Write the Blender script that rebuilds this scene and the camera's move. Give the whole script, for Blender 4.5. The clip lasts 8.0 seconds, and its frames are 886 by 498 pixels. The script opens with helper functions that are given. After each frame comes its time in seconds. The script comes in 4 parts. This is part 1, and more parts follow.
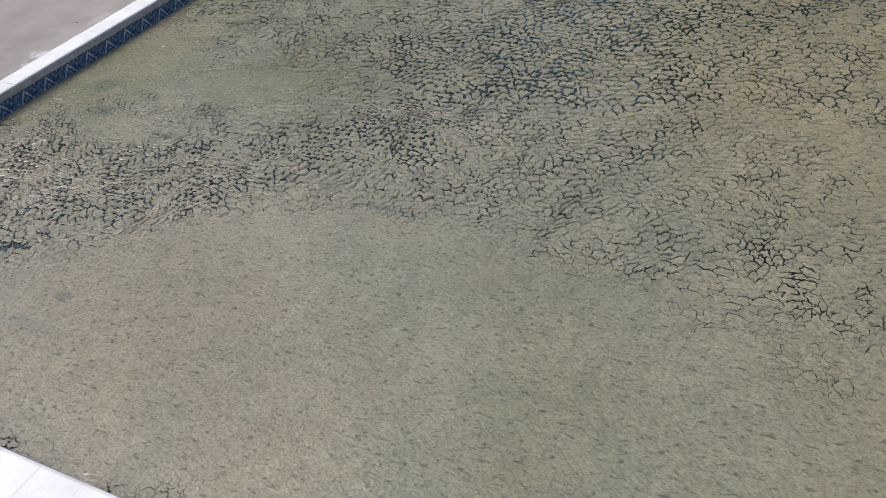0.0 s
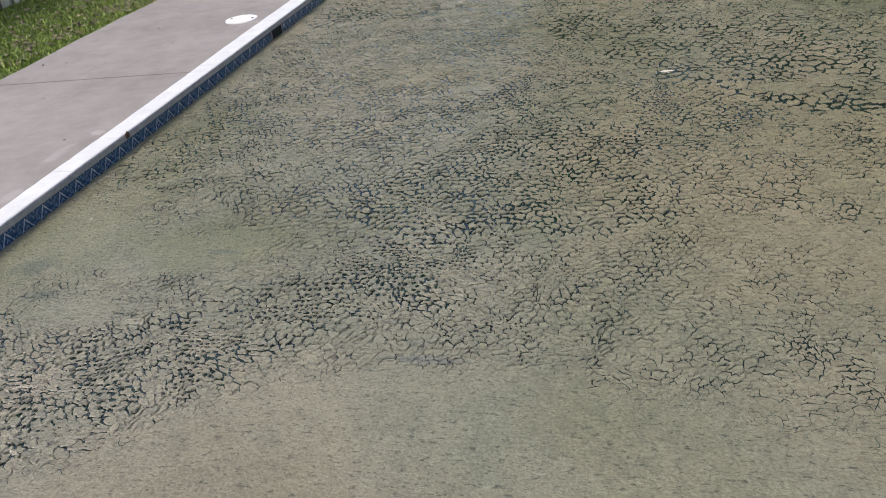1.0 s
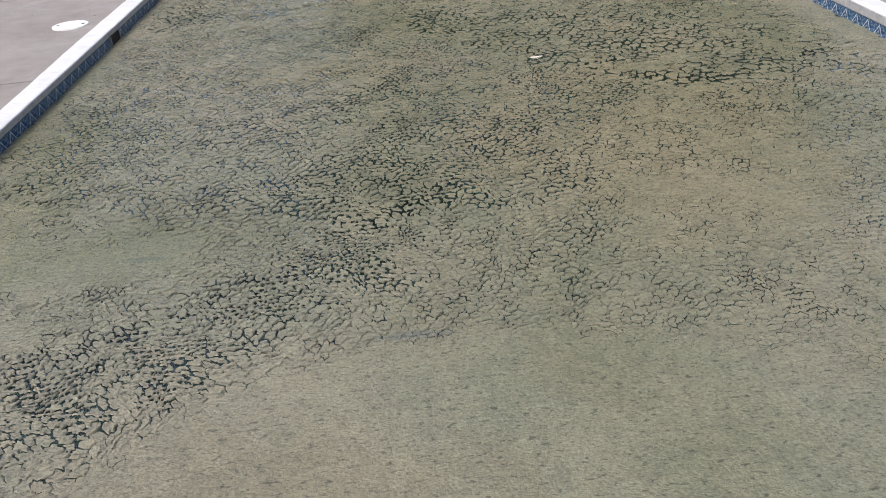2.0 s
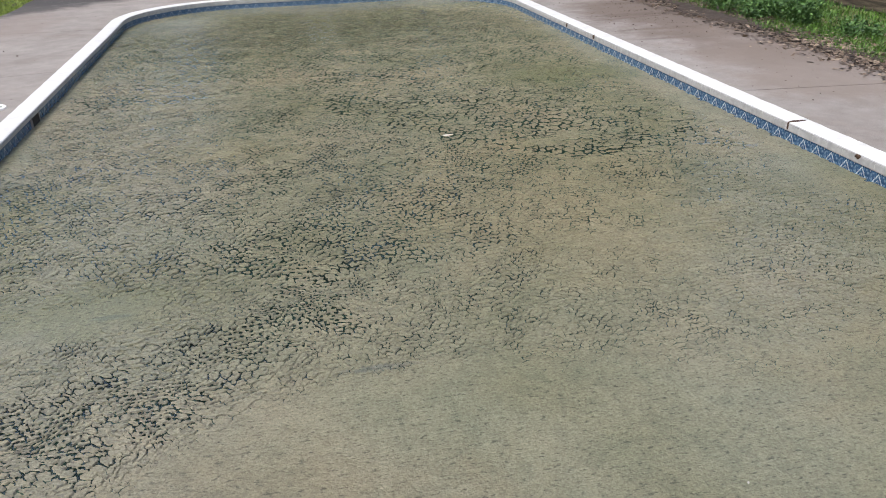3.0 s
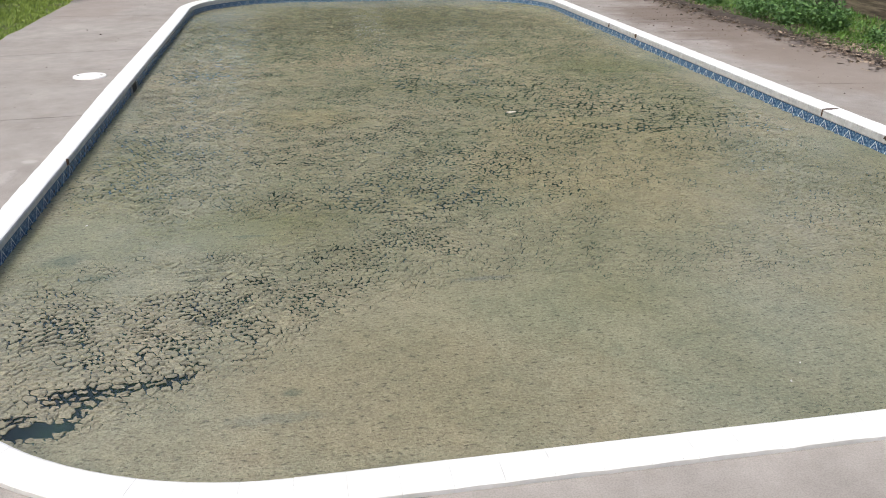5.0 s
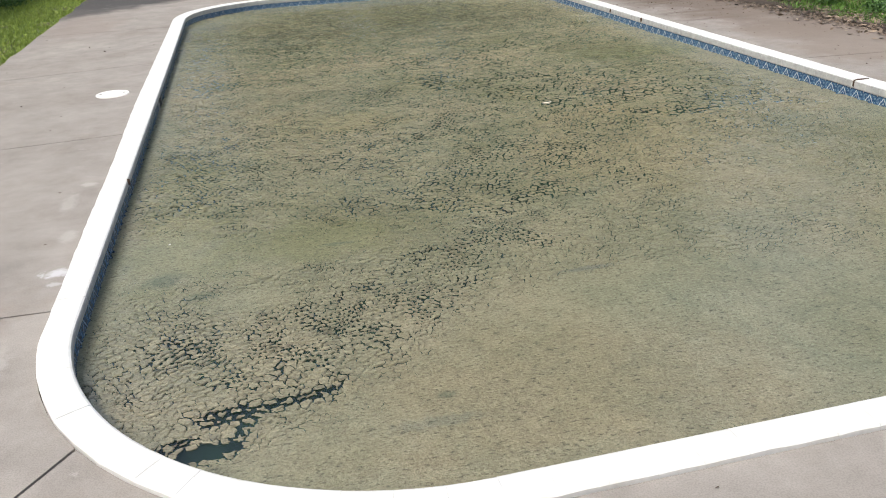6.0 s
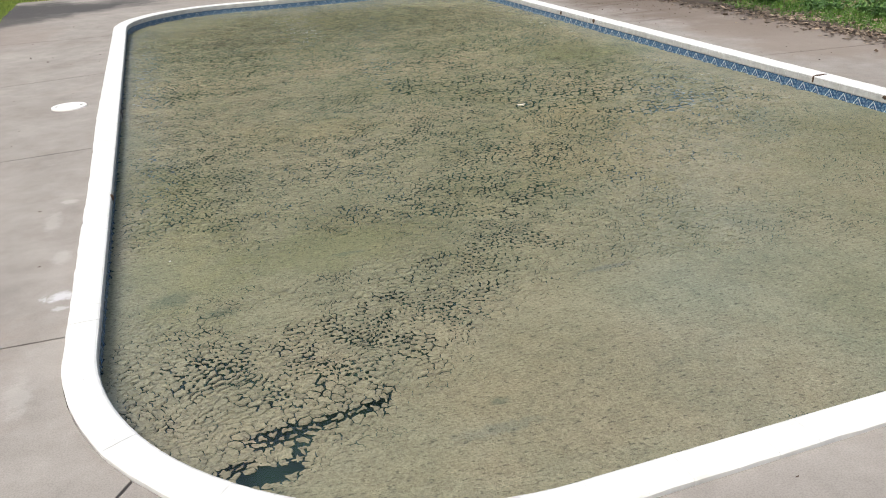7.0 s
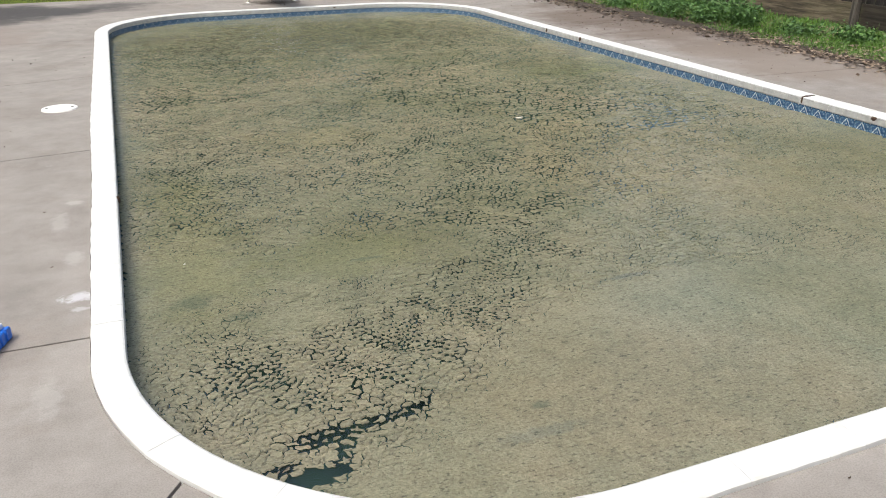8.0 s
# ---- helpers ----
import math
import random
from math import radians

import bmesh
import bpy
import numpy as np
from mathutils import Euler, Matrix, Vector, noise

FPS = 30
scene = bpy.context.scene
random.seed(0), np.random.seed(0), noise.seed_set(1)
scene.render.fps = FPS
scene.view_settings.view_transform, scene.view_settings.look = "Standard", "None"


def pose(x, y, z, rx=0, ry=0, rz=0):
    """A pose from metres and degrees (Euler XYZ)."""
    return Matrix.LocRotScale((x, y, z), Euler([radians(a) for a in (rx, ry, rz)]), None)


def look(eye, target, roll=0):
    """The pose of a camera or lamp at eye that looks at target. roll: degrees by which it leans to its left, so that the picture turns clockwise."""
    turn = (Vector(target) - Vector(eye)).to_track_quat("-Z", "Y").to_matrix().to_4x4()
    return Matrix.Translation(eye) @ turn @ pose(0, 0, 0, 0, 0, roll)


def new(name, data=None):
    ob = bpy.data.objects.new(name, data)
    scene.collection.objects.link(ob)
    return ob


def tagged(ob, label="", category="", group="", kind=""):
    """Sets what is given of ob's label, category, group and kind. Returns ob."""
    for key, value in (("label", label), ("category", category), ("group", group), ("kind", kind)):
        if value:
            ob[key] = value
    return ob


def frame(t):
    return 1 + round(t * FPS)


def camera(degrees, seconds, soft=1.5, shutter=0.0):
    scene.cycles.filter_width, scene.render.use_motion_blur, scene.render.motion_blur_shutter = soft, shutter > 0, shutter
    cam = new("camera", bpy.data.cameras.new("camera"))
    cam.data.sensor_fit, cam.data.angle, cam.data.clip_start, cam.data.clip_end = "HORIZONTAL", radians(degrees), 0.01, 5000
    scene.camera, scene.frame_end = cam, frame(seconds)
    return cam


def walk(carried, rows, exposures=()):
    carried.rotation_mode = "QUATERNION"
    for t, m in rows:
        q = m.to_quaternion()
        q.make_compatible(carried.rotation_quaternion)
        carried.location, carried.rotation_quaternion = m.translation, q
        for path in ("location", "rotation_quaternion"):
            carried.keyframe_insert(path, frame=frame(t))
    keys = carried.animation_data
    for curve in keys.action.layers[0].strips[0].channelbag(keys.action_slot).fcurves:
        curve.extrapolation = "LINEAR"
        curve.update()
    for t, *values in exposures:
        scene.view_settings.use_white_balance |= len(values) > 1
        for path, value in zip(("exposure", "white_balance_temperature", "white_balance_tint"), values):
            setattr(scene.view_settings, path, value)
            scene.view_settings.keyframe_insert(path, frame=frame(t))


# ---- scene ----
cam = camera(59.1, 8.0, soft=1.0)
PATH = [
    (0, (0.264, -0.345, 1.651), (-0.522, 0.994, 0.389), -8.3),
    (0.5, (-0.092, -0.351, 1.666), (-0.722, 1.121, 0.466), -9.6),
    (1, (-0.428, -0.462, 1.673), (-0.872, 1.202, 0.655), -6.8),
    (1.5, (-0.739, -0.562, 1.63), (-0.834, 1.131, 0.569), -1.2),
    (1.7, (-0.869, -0.55, 1.612), (-0.887, 1.148, 0.556), -2.4),
    (2.8, (-1.327, -0.928, 1.671), (-1.063, 0.84, 0.773), -2.7),
    (3, (-1.357, -1.014, 1.692), (-1.003, 0.76, 0.839), -1.5),
    (3.5, (-1.371, -1.318, 1.706), (-1.068, 0.509, 0.951), -1.6),
    (4, (-1.482, -1.52, 1.697), (-1.196, 0.334, 1.003), -2.7),
    (4.5, (-1.703, -1.71, 1.669), (-1.374, 0.112, 0.912), -1.4),
    (5, (-1.923, -1.645, 1.609), (-1.59, 0.144, 0.78), 0.4),
    (5.2, (-2.021, -1.569, 1.612), (-1.702, 0.211, 0.756), -2.2),
    (6.3, (-2.718, -1.484, 1.639), (-2.239, 0.271, 0.808), -1.7),
    (6.5, (-2.791, -1.424, 1.616), (-2.238, 0.31, 0.786), -1.1),
    (7, (-2.962, -1.366, 1.652), (-2.387, 0.355, 0.81), -2.7),
    (7.5, (-3.155, -1.289, 1.624), (-2.543, 0.425, 0.794), -2.2),
    (8, (-3.258, -1.278, 1.613), (-2.583, 0.424, 0.807), -0.5),
]
EXPOSURES = [(0.0, -0.14, 5900, 11), (1.0, -0.06, 5950, 11), (1.7, 0.02, 5950, 11), (3.0, 0.12, 6000, 9), (4.5, 0.22, 6100, 7), (6.5, 0.22, 6300, 4), (8.0, 0.2, 6300, 4)]
walk(cam, [(t, look(eye, target, roll)) for t, eye, target, roll in PATH], EXPOSURES)

# ---- world, sun ----
world = bpy.data.worlds.new("world")
scene.world = world
world.use_nodes = True
wn = world.node_tree.nodes
sky = wn.new("ShaderNodeTexSky")
sky.sky_type, sky.sun_disc = "NISHITA", False
SUN_EL, SUN_AZ = radians(62), radians(238)      # azimuth clockwise from +y
sky.sun_elevation, sky.sun_rotation = SUN_EL, SUN_AZ
sky.air_density, sky.dust_density, sky.ozone_density = 1.0, 8.0, 1.0
wn["Background"].inputs["Strength"].default_value = 0.2
world.node_tree.links.new(sky.outputs["Color"], wn["Background"].inputs["Color"])
sun = new("sun", bpy.data.lights.new("sun", "SUN"))
sun.data.energy, sun.data.angle, sun.data.color = 0.75, radians(10), (1.0, 0.95, 0.87)
sun_way = Vector((math.sin(SUN_AZ) * math.cos(SUN_EL), math.cos(SUN_AZ) * math.cos(SUN_EL), math.sin(SUN_EL)))
sun.matrix_world = look(sun_way * 40, (0, 0, 0))


# ---- small helpers ----
def part(name, bm, material, parent=None, label="", smooth=False):
    """One mesh object from a bmesh, under a thing or part."""
    me = bpy.data.meshes.new(name)
    bm.normal_update()
    bm.to_mesh(me)
    bm.free()
    if smooth:
        me.shade_smooth()
    me.materials.append(material)
    ob = new(name, me)
    if parent:
        ob.parent = parent
    if label:
        ob["label"] = label
    return ob


def thing(name, label, category, m=None, group="", kind=""):
    ob = new(name)
    if m is not None:
        ob.matrix_world = m
    return tagged(ob, label, category, group, kind)


def box(bm, x0, y0, z0, x1, y1, z1, m=None):
    vs = [bm.verts.new((x, y, z)) for z in (z0, z1) for x, y in ((x0, y0), (x1, y0), (x1, y1), (x0, y1))]
    for f in ((3, 2, 1, 0), (4, 5, 6, 7), (0, 1, 5, 4), (1, 2, 6, 5), (2, 3, 7, 6), (3, 0, 4, 7)):
        bm.faces.new([vs[i] for i in f])
    if m is not None:
        bmesh.ops.transform(bm, matrix=m, verts=vs)
    return vs


def bevelled(bm, width, segments=2):
    bmesh.ops.bevel(bm, geom=list(bm.edges), offset=width, segments=segments, affect="EDGES", profile=0.6)
    return bm


def tube(bm, pts, radius, n=10, caps=True):
    """A round pipe along points; radius a number or one for each point."""
    pts = [Vector(p) for p in pts]
    rings = []
    for i, p in enumerate(pts):
        d = (pts[min(i + 1, len(pts) - 1)] - pts[max(i - 1, 0)]).normalized()
        a = d.cross(Vector((0, 0, 1)) if abs(d.z) < 0.9 else Vector((1, 0, 0))).normalized()
        b = d.cross(a)
        r = radius[i] if isinstance(radius, (list, tuple)) else radius
        rings.append([bm.verts.new(p + r * (math.cos(2 * math.pi * k / n) * a + math.sin(2 * math.pi * k / n) * b)) for k in range(n)])
    for r0, r1 in zip(rings, rings[1:]):
        for k in range(n):
            bm.faces.new((r0[k], r0[(k + 1) % n], r1[(k + 1) % n], r1[k]))
    if caps:
        bm.faces.new(rings[0][::-1])
        bm.faces.new(rings[-1])


def prism(bm, outline, z0, z1):
    """An upright slab over a closed outline that runs anticlockwise."""
    lo = [bm.verts.new((x, y, z0)) for x, y in outline]
    hi = [bm.verts.new((x, y, z1)) for x, y in outline]
    bm.faces.new(hi)
    bm.faces.new(lo[::-1])
    for i in range(len(lo)):
        j = (i + 1) % len(lo)
        bm.faces.new((lo[i], lo[j], hi[j], hi[i]))


def array_mesh(name, verts, quads, material, smooth=True):
    """A large mesh from numpy arrays: quads, or triangles if they have three columns."""
    me = bpy.data.meshes.new(name)
    k = quads.shape[1]
    me.vertices.add(len(verts))
    me.vertices.foreach_set("co", np.ascontiguousarray(verts, dtype=np.float32).ravel())
    me.loops.add(len(quads) * k)
    me.loops.foreach_set("vertex_index", np.ascontiguousarray(quads, dtype=np.int32).ravel())
    me.polygons.add(len(quads))
    me.polygons.foreach_set("loop_start", np.arange(0, len(quads) * k, k, dtype=np.int32))
    me.polygons.foreach_set("use_smooth", np.full(len(quads), smooth))
    me.update(calc_edges=True)
    me.materials.append(material)
    return new(name, me)


def lattice(x, y, seed):
    """Repeatable random numbers 0 to 1 on whole-number places."""
    h = (x.astype(np.int64) * 374761393 + y.astype(np.int64) * 668265263 + seed * 982451653) & 0xFFFFFFFF
    h = ((h ^ (h >> 13)) * 1274126177) & 0xFFFFFFFF
    h = ((h ^ (h >> 16)) * 2246822519) & 0xFFFFFFFF
    return ((h ^ (h >> 15)) & 0xFFFFFF) / float(0xFFFFFF)


def soft_noise(x, y, size, seed, octaves=2):
    """Smooth noise, about -1 to 1, with blotches of that size in metres."""
    out, amp, total = 0, 1.0, 0
    for o in range(octaves):
        u, v = x / size * 2 ** o + 100, y / size * 2 ** o + 100
        i, j = np.floor(u), np.floor(v)
        fu, fv = u - i, v - j
        fu, fv = fu * fu * (3 - 2 * fu), fv * fv * (3 - 2 * fv)
        a = lattice(i, j, seed + o) * (1 - fu) + lattice(i + 1, j, seed + o) * fu
        b = lattice(i, j + 1, seed + o) * (1 - fu) + lattice(i + 1, j + 1, seed + o) * fu
        out, total, amp = out + amp * (2 * (a * (1 - fv) + b * fv) - 1), total + amp, amp * 0.5
    return out / total * 1.4


def step(a, b, x):
    t = np.clip((x - a) / (b - a), 0, 1)
    return t * t * (3 - 2 * t)


# ---- materials ----
class Nodes:
    """A short way to write node materials."""

    def __init__(self, name, rough=0.6):
        self.mat = bpy.data.materials.new(name)
        self.mat.use_nodes = True
        self.t = self.mat.node_tree
        self.p = self.t.nodes["Principled BSDF"]
        self.p.inputs["Roughness"].default_value = rough
        self.coords = self.t.nodes.new("ShaderNodeTexCoord").outputs["Object"]

    def put(self, socket, value):
        if isinstance(value, bpy.types.NodeSocket):
            self.t.links.new(value, socket)
        elif isinstance(value, tuple) and len(value) == 3 and len(socket.default_value) == 4:
            socket.default_value = (*value, 1)
        else:
            socket.default_value = value

    def set(self, **values):
        for k, v in values.items():
            self.put(self.p.inputs[k.replace("_", " ")], v)

    def world_coords(self):
        self.coords = self.t.nodes.new("ShaderNodeNewGeometry").outputs["Position"]

    def noise(self, scale, detail=4, rough=0.6, stretch=None, distort=0.0):
        n = self.t.nodes.new("ShaderNodeTexNoise")
        n.inputs["Scale"].default_value, n.inputs["Detail"].default_value = scale, detail
        n.inputs["Roughness"].default_value, n.inputs["Distortion"].default_value = rough, distort
        src = self.coords
        if stretch:
            mp = self.t.nodes.new("ShaderNodeMapping")
            mp.inputs["Scale"].default_value = stretch
            self.t.links.new(src, mp.inputs["Vector"])
            src = mp.outputs["Vector"]
        self.t.links.new(src, n.inputs["Vector"])
        return n.outputs["Fac"]

    def ramp(self, fac, *stops):
        r = self.t.nodes.new("ShaderNodeValToRGB")
        el = r.color_ramp.elements
        while len(el) < len(stops):
            el.new(0.5)
        for e, (at, c) in zip(el, stops):
            e.position, e.color = at, (*c, 1) if isinstance(c, tuple) else (c, c, c, 1)
        self.put(r.inputs["Fac"], fac)
        return r.outputs["Color"]

    def mix(self, fac, a, b, kind="MIX"):
        m = self.t.nodes.new("ShaderNodeMix")
        m.data_type, m.blend_type = "RGBA", kind
        self.put(m.inputs[0], fac)
        self.put(m.inputs[6], a)
        self.put(m.inputs[7], b)
        return m.outputs[2]

    def math(self, kind, a, b=0.0, c=0.0):
        m = self.t.nodes.new("ShaderNodeMath")
        m.operation = kind
        for s, v in zip(m.inputs, (a, b, c)):
            self.put(s, v)
        return m.outputs[0]

    def xyz(self):
        s = self.t.nodes.new("ShaderNodeSeparateXYZ")
        self.t.links.new(self.coords, s.inputs[0])
        return s.outputs

    def spot(self, cx, cy, rx, ry):
        """A ragged oval patch at a place on the ground."""
        x, y, z = self.xyz()
        u = self.math("DIVIDE", self.math("SUBTRACT", x, cx), rx)
        v = self.math("DIVIDE", self.math("SUBTRACT", y, cy), ry)
        d = self.math("SQRT", self.math("ADD", self.math("MULTIPLY", u, u), self.math("MULTIPLY", v, v)))
        d = self.math("ADD", d, self.math("MULTIPLY", self.math("SUBTRACT", self.noise(1.3 / min(rx, ry), 6, 0.7), 0.5), 2.2))
        return self.ramp(d, (0.45, 1.0), (0.95, 0.0))

    def per_object(self):
        return self.t.nodes.new("ShaderNodeObjectInfo").outputs["Random"]

    def per_island(self):
        return self.t.nodes.new("ShaderNodeNewGeometry").outputs["Random Per Island"]

    def bump(self, height, strength=0.3, distance=0.01):
        b = self.t.nodes.new("ShaderNodeBump")
        b.inputs["Strength"].default_value, b.inputs["Distance"].default_value = strength, distance
        self.put(b.inputs["Height"], height)
        self.t.links.new(b.outputs["Normal"], self.p.inputs["Normal"])


def concrete_material():
    n = Nodes("pink_grey_concrete", 0.85)
    n.world_coords()
    base = n.ramp(n.noise(0.9, 5, 0.6), (0.3, (0.252, 0.228, 0.210)), (0.55, (0.304, 0.279, 0.259)), (0.75, (0.352, 0.324, 0.302)))
    stain = n.ramp(n.noise(0.55, 6, 0.7, stretch=(1, 1.6, 1)), (0.56, 0.0), (0.72, 1.0))
    col = n.mix(n.math("MULTIPLY", stain, 0.55), base, (0.24, 0.195, 0.165))
    fleck = n.ramp(n.noise(170, 2, 0.5), (0.35, 0.75), (0.6, 1.0))
    col = n.mix(0.7, col, fleck, "MULTIPLY")
    col = n.mix(1.0, col, n.ramp(n.noise(4.0, 6, 0.7), (0.3, 0.78), (0.65, 1.06)), "MULTIPLY")
    pale = n.ramp(n.noise(5.0, 6, 0.75), (0.66, 0.0), (0.72, 1.0))
    col = n.mix(n.math("MULTIPLY", pale, 0.35), col, (0.55, 0.51, 0.49))
    # the oval at (-0.6, 13.75) darkens the concrete below the diving board
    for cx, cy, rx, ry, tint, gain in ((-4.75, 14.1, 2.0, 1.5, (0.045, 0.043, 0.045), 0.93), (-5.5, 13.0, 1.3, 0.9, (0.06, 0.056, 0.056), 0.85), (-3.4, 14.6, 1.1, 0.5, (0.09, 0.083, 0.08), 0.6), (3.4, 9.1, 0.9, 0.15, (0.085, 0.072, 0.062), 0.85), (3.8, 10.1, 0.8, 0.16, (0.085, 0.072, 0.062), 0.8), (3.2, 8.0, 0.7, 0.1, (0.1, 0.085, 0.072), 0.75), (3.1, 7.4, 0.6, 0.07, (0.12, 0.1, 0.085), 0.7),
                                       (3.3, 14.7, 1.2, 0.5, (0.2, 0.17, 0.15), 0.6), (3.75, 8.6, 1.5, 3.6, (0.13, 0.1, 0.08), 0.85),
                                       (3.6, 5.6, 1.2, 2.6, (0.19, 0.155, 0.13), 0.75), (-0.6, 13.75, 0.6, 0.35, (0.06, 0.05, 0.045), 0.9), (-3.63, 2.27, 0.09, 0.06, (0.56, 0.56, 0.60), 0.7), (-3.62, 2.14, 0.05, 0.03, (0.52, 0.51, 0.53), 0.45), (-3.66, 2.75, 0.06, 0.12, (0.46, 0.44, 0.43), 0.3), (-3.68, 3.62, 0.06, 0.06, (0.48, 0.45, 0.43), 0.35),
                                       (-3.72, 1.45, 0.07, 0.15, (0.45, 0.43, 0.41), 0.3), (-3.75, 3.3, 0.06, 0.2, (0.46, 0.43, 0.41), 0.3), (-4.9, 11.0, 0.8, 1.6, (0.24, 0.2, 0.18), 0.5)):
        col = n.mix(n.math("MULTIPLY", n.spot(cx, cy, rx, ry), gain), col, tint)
    n.set(Base_Color=col)
    n.bump(n.noise(90, 4, 0.7), 0.25, 0.004)
    return n.mat


def coping_material():
    n = Nodes("white_painted_coping", 0.55)
    n.world_coords()
    col = n.ramp(n.noise(7, 5, 0.7), (0.3, (0.58, 0.58, 0.56)), (0.6, (0.67, 0.675, 0.675)))
    dirt = n.ramp(n.noise(11, 7, 0.8, distort=0.5), (0.58, 0.0), (0.68, 1.0))
    col = n.mix(n.math("MULTIPLY", dirt, 0.22), col, (0.42, 0.39, 0.34))
    chips = n.ramp(n.noise(38, 4, 0.7), (0.7, 0.0), (0.74, 1.0))
    col = n.mix(n.math("MULTIPLY", chips, 0.7), col, (0.2, 0.18, 0.16))
    n.set(Base_Color=col)
    n.bump(n.noise(120, 3, 0.6), 0.2, 0.002)
    return n.mat


def tile_material():
    """Glazed blue tile with a pale hand-drawn chevron."""
    n = Nodes("blue_glazed_tile", 0.22)
    x, y, z = n.xyz()
    wob = n.math("MULTIPLY", n.math("SUBTRACT", n.noise(30, 3), 0.5), 0.02)
    ax = n.math("ABSOLUTE", n.math("ADD", x, wob))
    up = n.math("ADD", n.math("MULTIPLY", ax, 1.35), z)
    outer = n.math("LESS_THAN", n.math("ABSOLUTE", n.math("SUBTRACT", up, 0.066)), 0.0065)
    inner = n.math("LESS_THAN", n.math("ABSOLUTE", n.math("SUBTRACT", up, 0.03)), 0.004)
    lines = n.math("MAXIMUM", outer, n.math("MULTIPLY", inner, 0.7))
    worn = n.ramp(n.noise(45, 4, 0.7), (0.35, 0.25), (0.6, 1.0))
    blue = n.ramp(n.noise(18, 4, 0.6), (0.3, (0.022, 0.06, 0.135)), (0.7, (0.055, 0.13, 0.25)))
    blue = n.mix(n.ramp(n.noise(62, 3, 0.6), (0.5, 0.0), (0.62, 0.55)), blue, (0.24, 0.37, 0.48))
    n.set(Base_Color=n.mix(n.math("MULTIPLY", lines, worn), blue, (0.58, 0.65, 0.68)))
    return n.mat


def plain(name, colour, rough=0.6, metal=0.0, vary=0.25, scale=12, bump=0.0):
    n = Nodes(name, rough)
    n.world_coords()
    dark = tuple(c * (1 - vary) for c in colour)
    n.set(Base_Color=n.ramp(n.noise(scale, 5, 0.65), (0.3, dark), (0.7, colour)), Metallic=metal)
    if bump:
        n.bump(n.noise(scale * 6, 4, 0.7), bump, 0.004)
    return n.mat


def mat_material():
    """Tan and olive algae, in soft patches with fine specks."""
    n = Nodes("algae_film", 0.8)
    n.world_coords()
    big = n.noise(0.55, 3, 0.5)
    col = n.ramp(big, (0.32, (0.355, 0.355, 0.214)), (0.46, (0.422, 0.428, 0.296)), (0.6, (0.488, 0.466, 0.328)), (0.72, (0.408, 0.403, 0.264)))
    for cx, cy, rx, ry, tint, gain in ((-1.7, 0.75, 1.1, 0.6, (0.40, 0.355, 0.22), 0.5), (0.2, 3.4, 1.3, 1.6, (0.475, 0.439, 0.272), 0.6), (1.3, 1.2, 1.1, 0.9, (0.430, 0.404, 0.250), 0.6),
                                       (-2.4, 2.5, 0.6, 0.35, (0.320, 0.344, 0.169), 0.45), (-1.9, 4.8, 0.7, 0.5, (0.452, 0.433, 0.262), 0.6), (1.4, 6.4, 0.9, 0.5, (0.300, 0.332, 0.186), 0.7), (-3.1, 3.0, 0.4, 1.5, (0.381, 0.385, 0.194), 0.5), (-0.6, 10.6, 3.4, 2.6, (0.25, 0.262, 0.155), 0.7),
                                       (-3.13, 2.2, 0.13, 0.10, (0.13, 0.18, 0.13), 0.45), (-2.95, 1.98, 0.12, 0.06, (0.17, 0.22, 0.15), 0.5), (-2.12, 0.70, 0.24, 0.045, (0.24, 0.28, 0.25), 0.35), (-2.03, 0.85, 0.05, 0.03, (0.1, 0.15, 0.11), 0.4), (-2.25, 2.37, 0.12, 0.03, (0.2, 0.25, 0.19), 0.5), (-1.1, 1.66, 0.2, 0.03, (0.27, 0.31, 0.3), 0.5)):
        col = n.mix(n.math("MULTIPLY", n.spot(cx, cy, rx, ry), gain), col, tint)
    mid = n.ramp(n.noise(3.2, 5, 0.65), (0.3, (0.86, 0.89, 0.85)), (0.7, (1.06, 1.03, 0.99)))
    col = n.mix(1.0, col, mid, "MULTIPLY")
    fine = n.ramp(n.noise(75, 4, 0.7), (0.32, 0.6), (0.65, 1.15))
    col = n.mix(0.75, col, fine, "MULTIPLY")
    specks = n.ramp(n.noise(42, 4, 0.65, stretch=(0.7, 1.5, 1)), (0.36, 0.4), (0.43, 1.0))
    col = n.mix(0.8, col, specks, "MULTIPLY")
    n.set(Base_Color=n.mix(1.0, col, n.ramp(n.per_island(), (0.0, (0.72, 0.70, 0.655)), (1.0, (0.835, 0.81, 0.765))), "MULTIPLY"))
    # a thin sheet of water lies over the flakes and follows them a little
    geo = n.t.nodes.new("ShaderNodeNewGeometry")
    level = n.t.nodes.new("ShaderNodeVectorMath")
    level.operation = "MULTIPLY_ADD"
    n.t.links.new(geo.outputs["Normal"], level.inputs[0])
    level.inputs[1].default_value = (0.22, 0.22, 0.22)
    level.inputs[2].default_value = (0.0, 0.0, 0.78)
    pebbled = n.t.nodes.new("ShaderNodeBump")
    pebbled.inputs["Strength"].default_value, pebbled.inputs["Distance"].default_value = 0.5, 0.005
    n.t.links.new(n.noise(40, 4, 0.65, stretch=(0.8, 1.3, 1), distort=0.6), pebbled.inputs["Height"])
    n.t.links.new(level.outputs[0], pebbled.inputs["Normal"])
    n.set(IOR=1.2, Coat_Weight=1.0, Coat_Roughness=0.19, Coat_IOR=1.68, Coat_Normal=pebbled.outputs["Normal"])
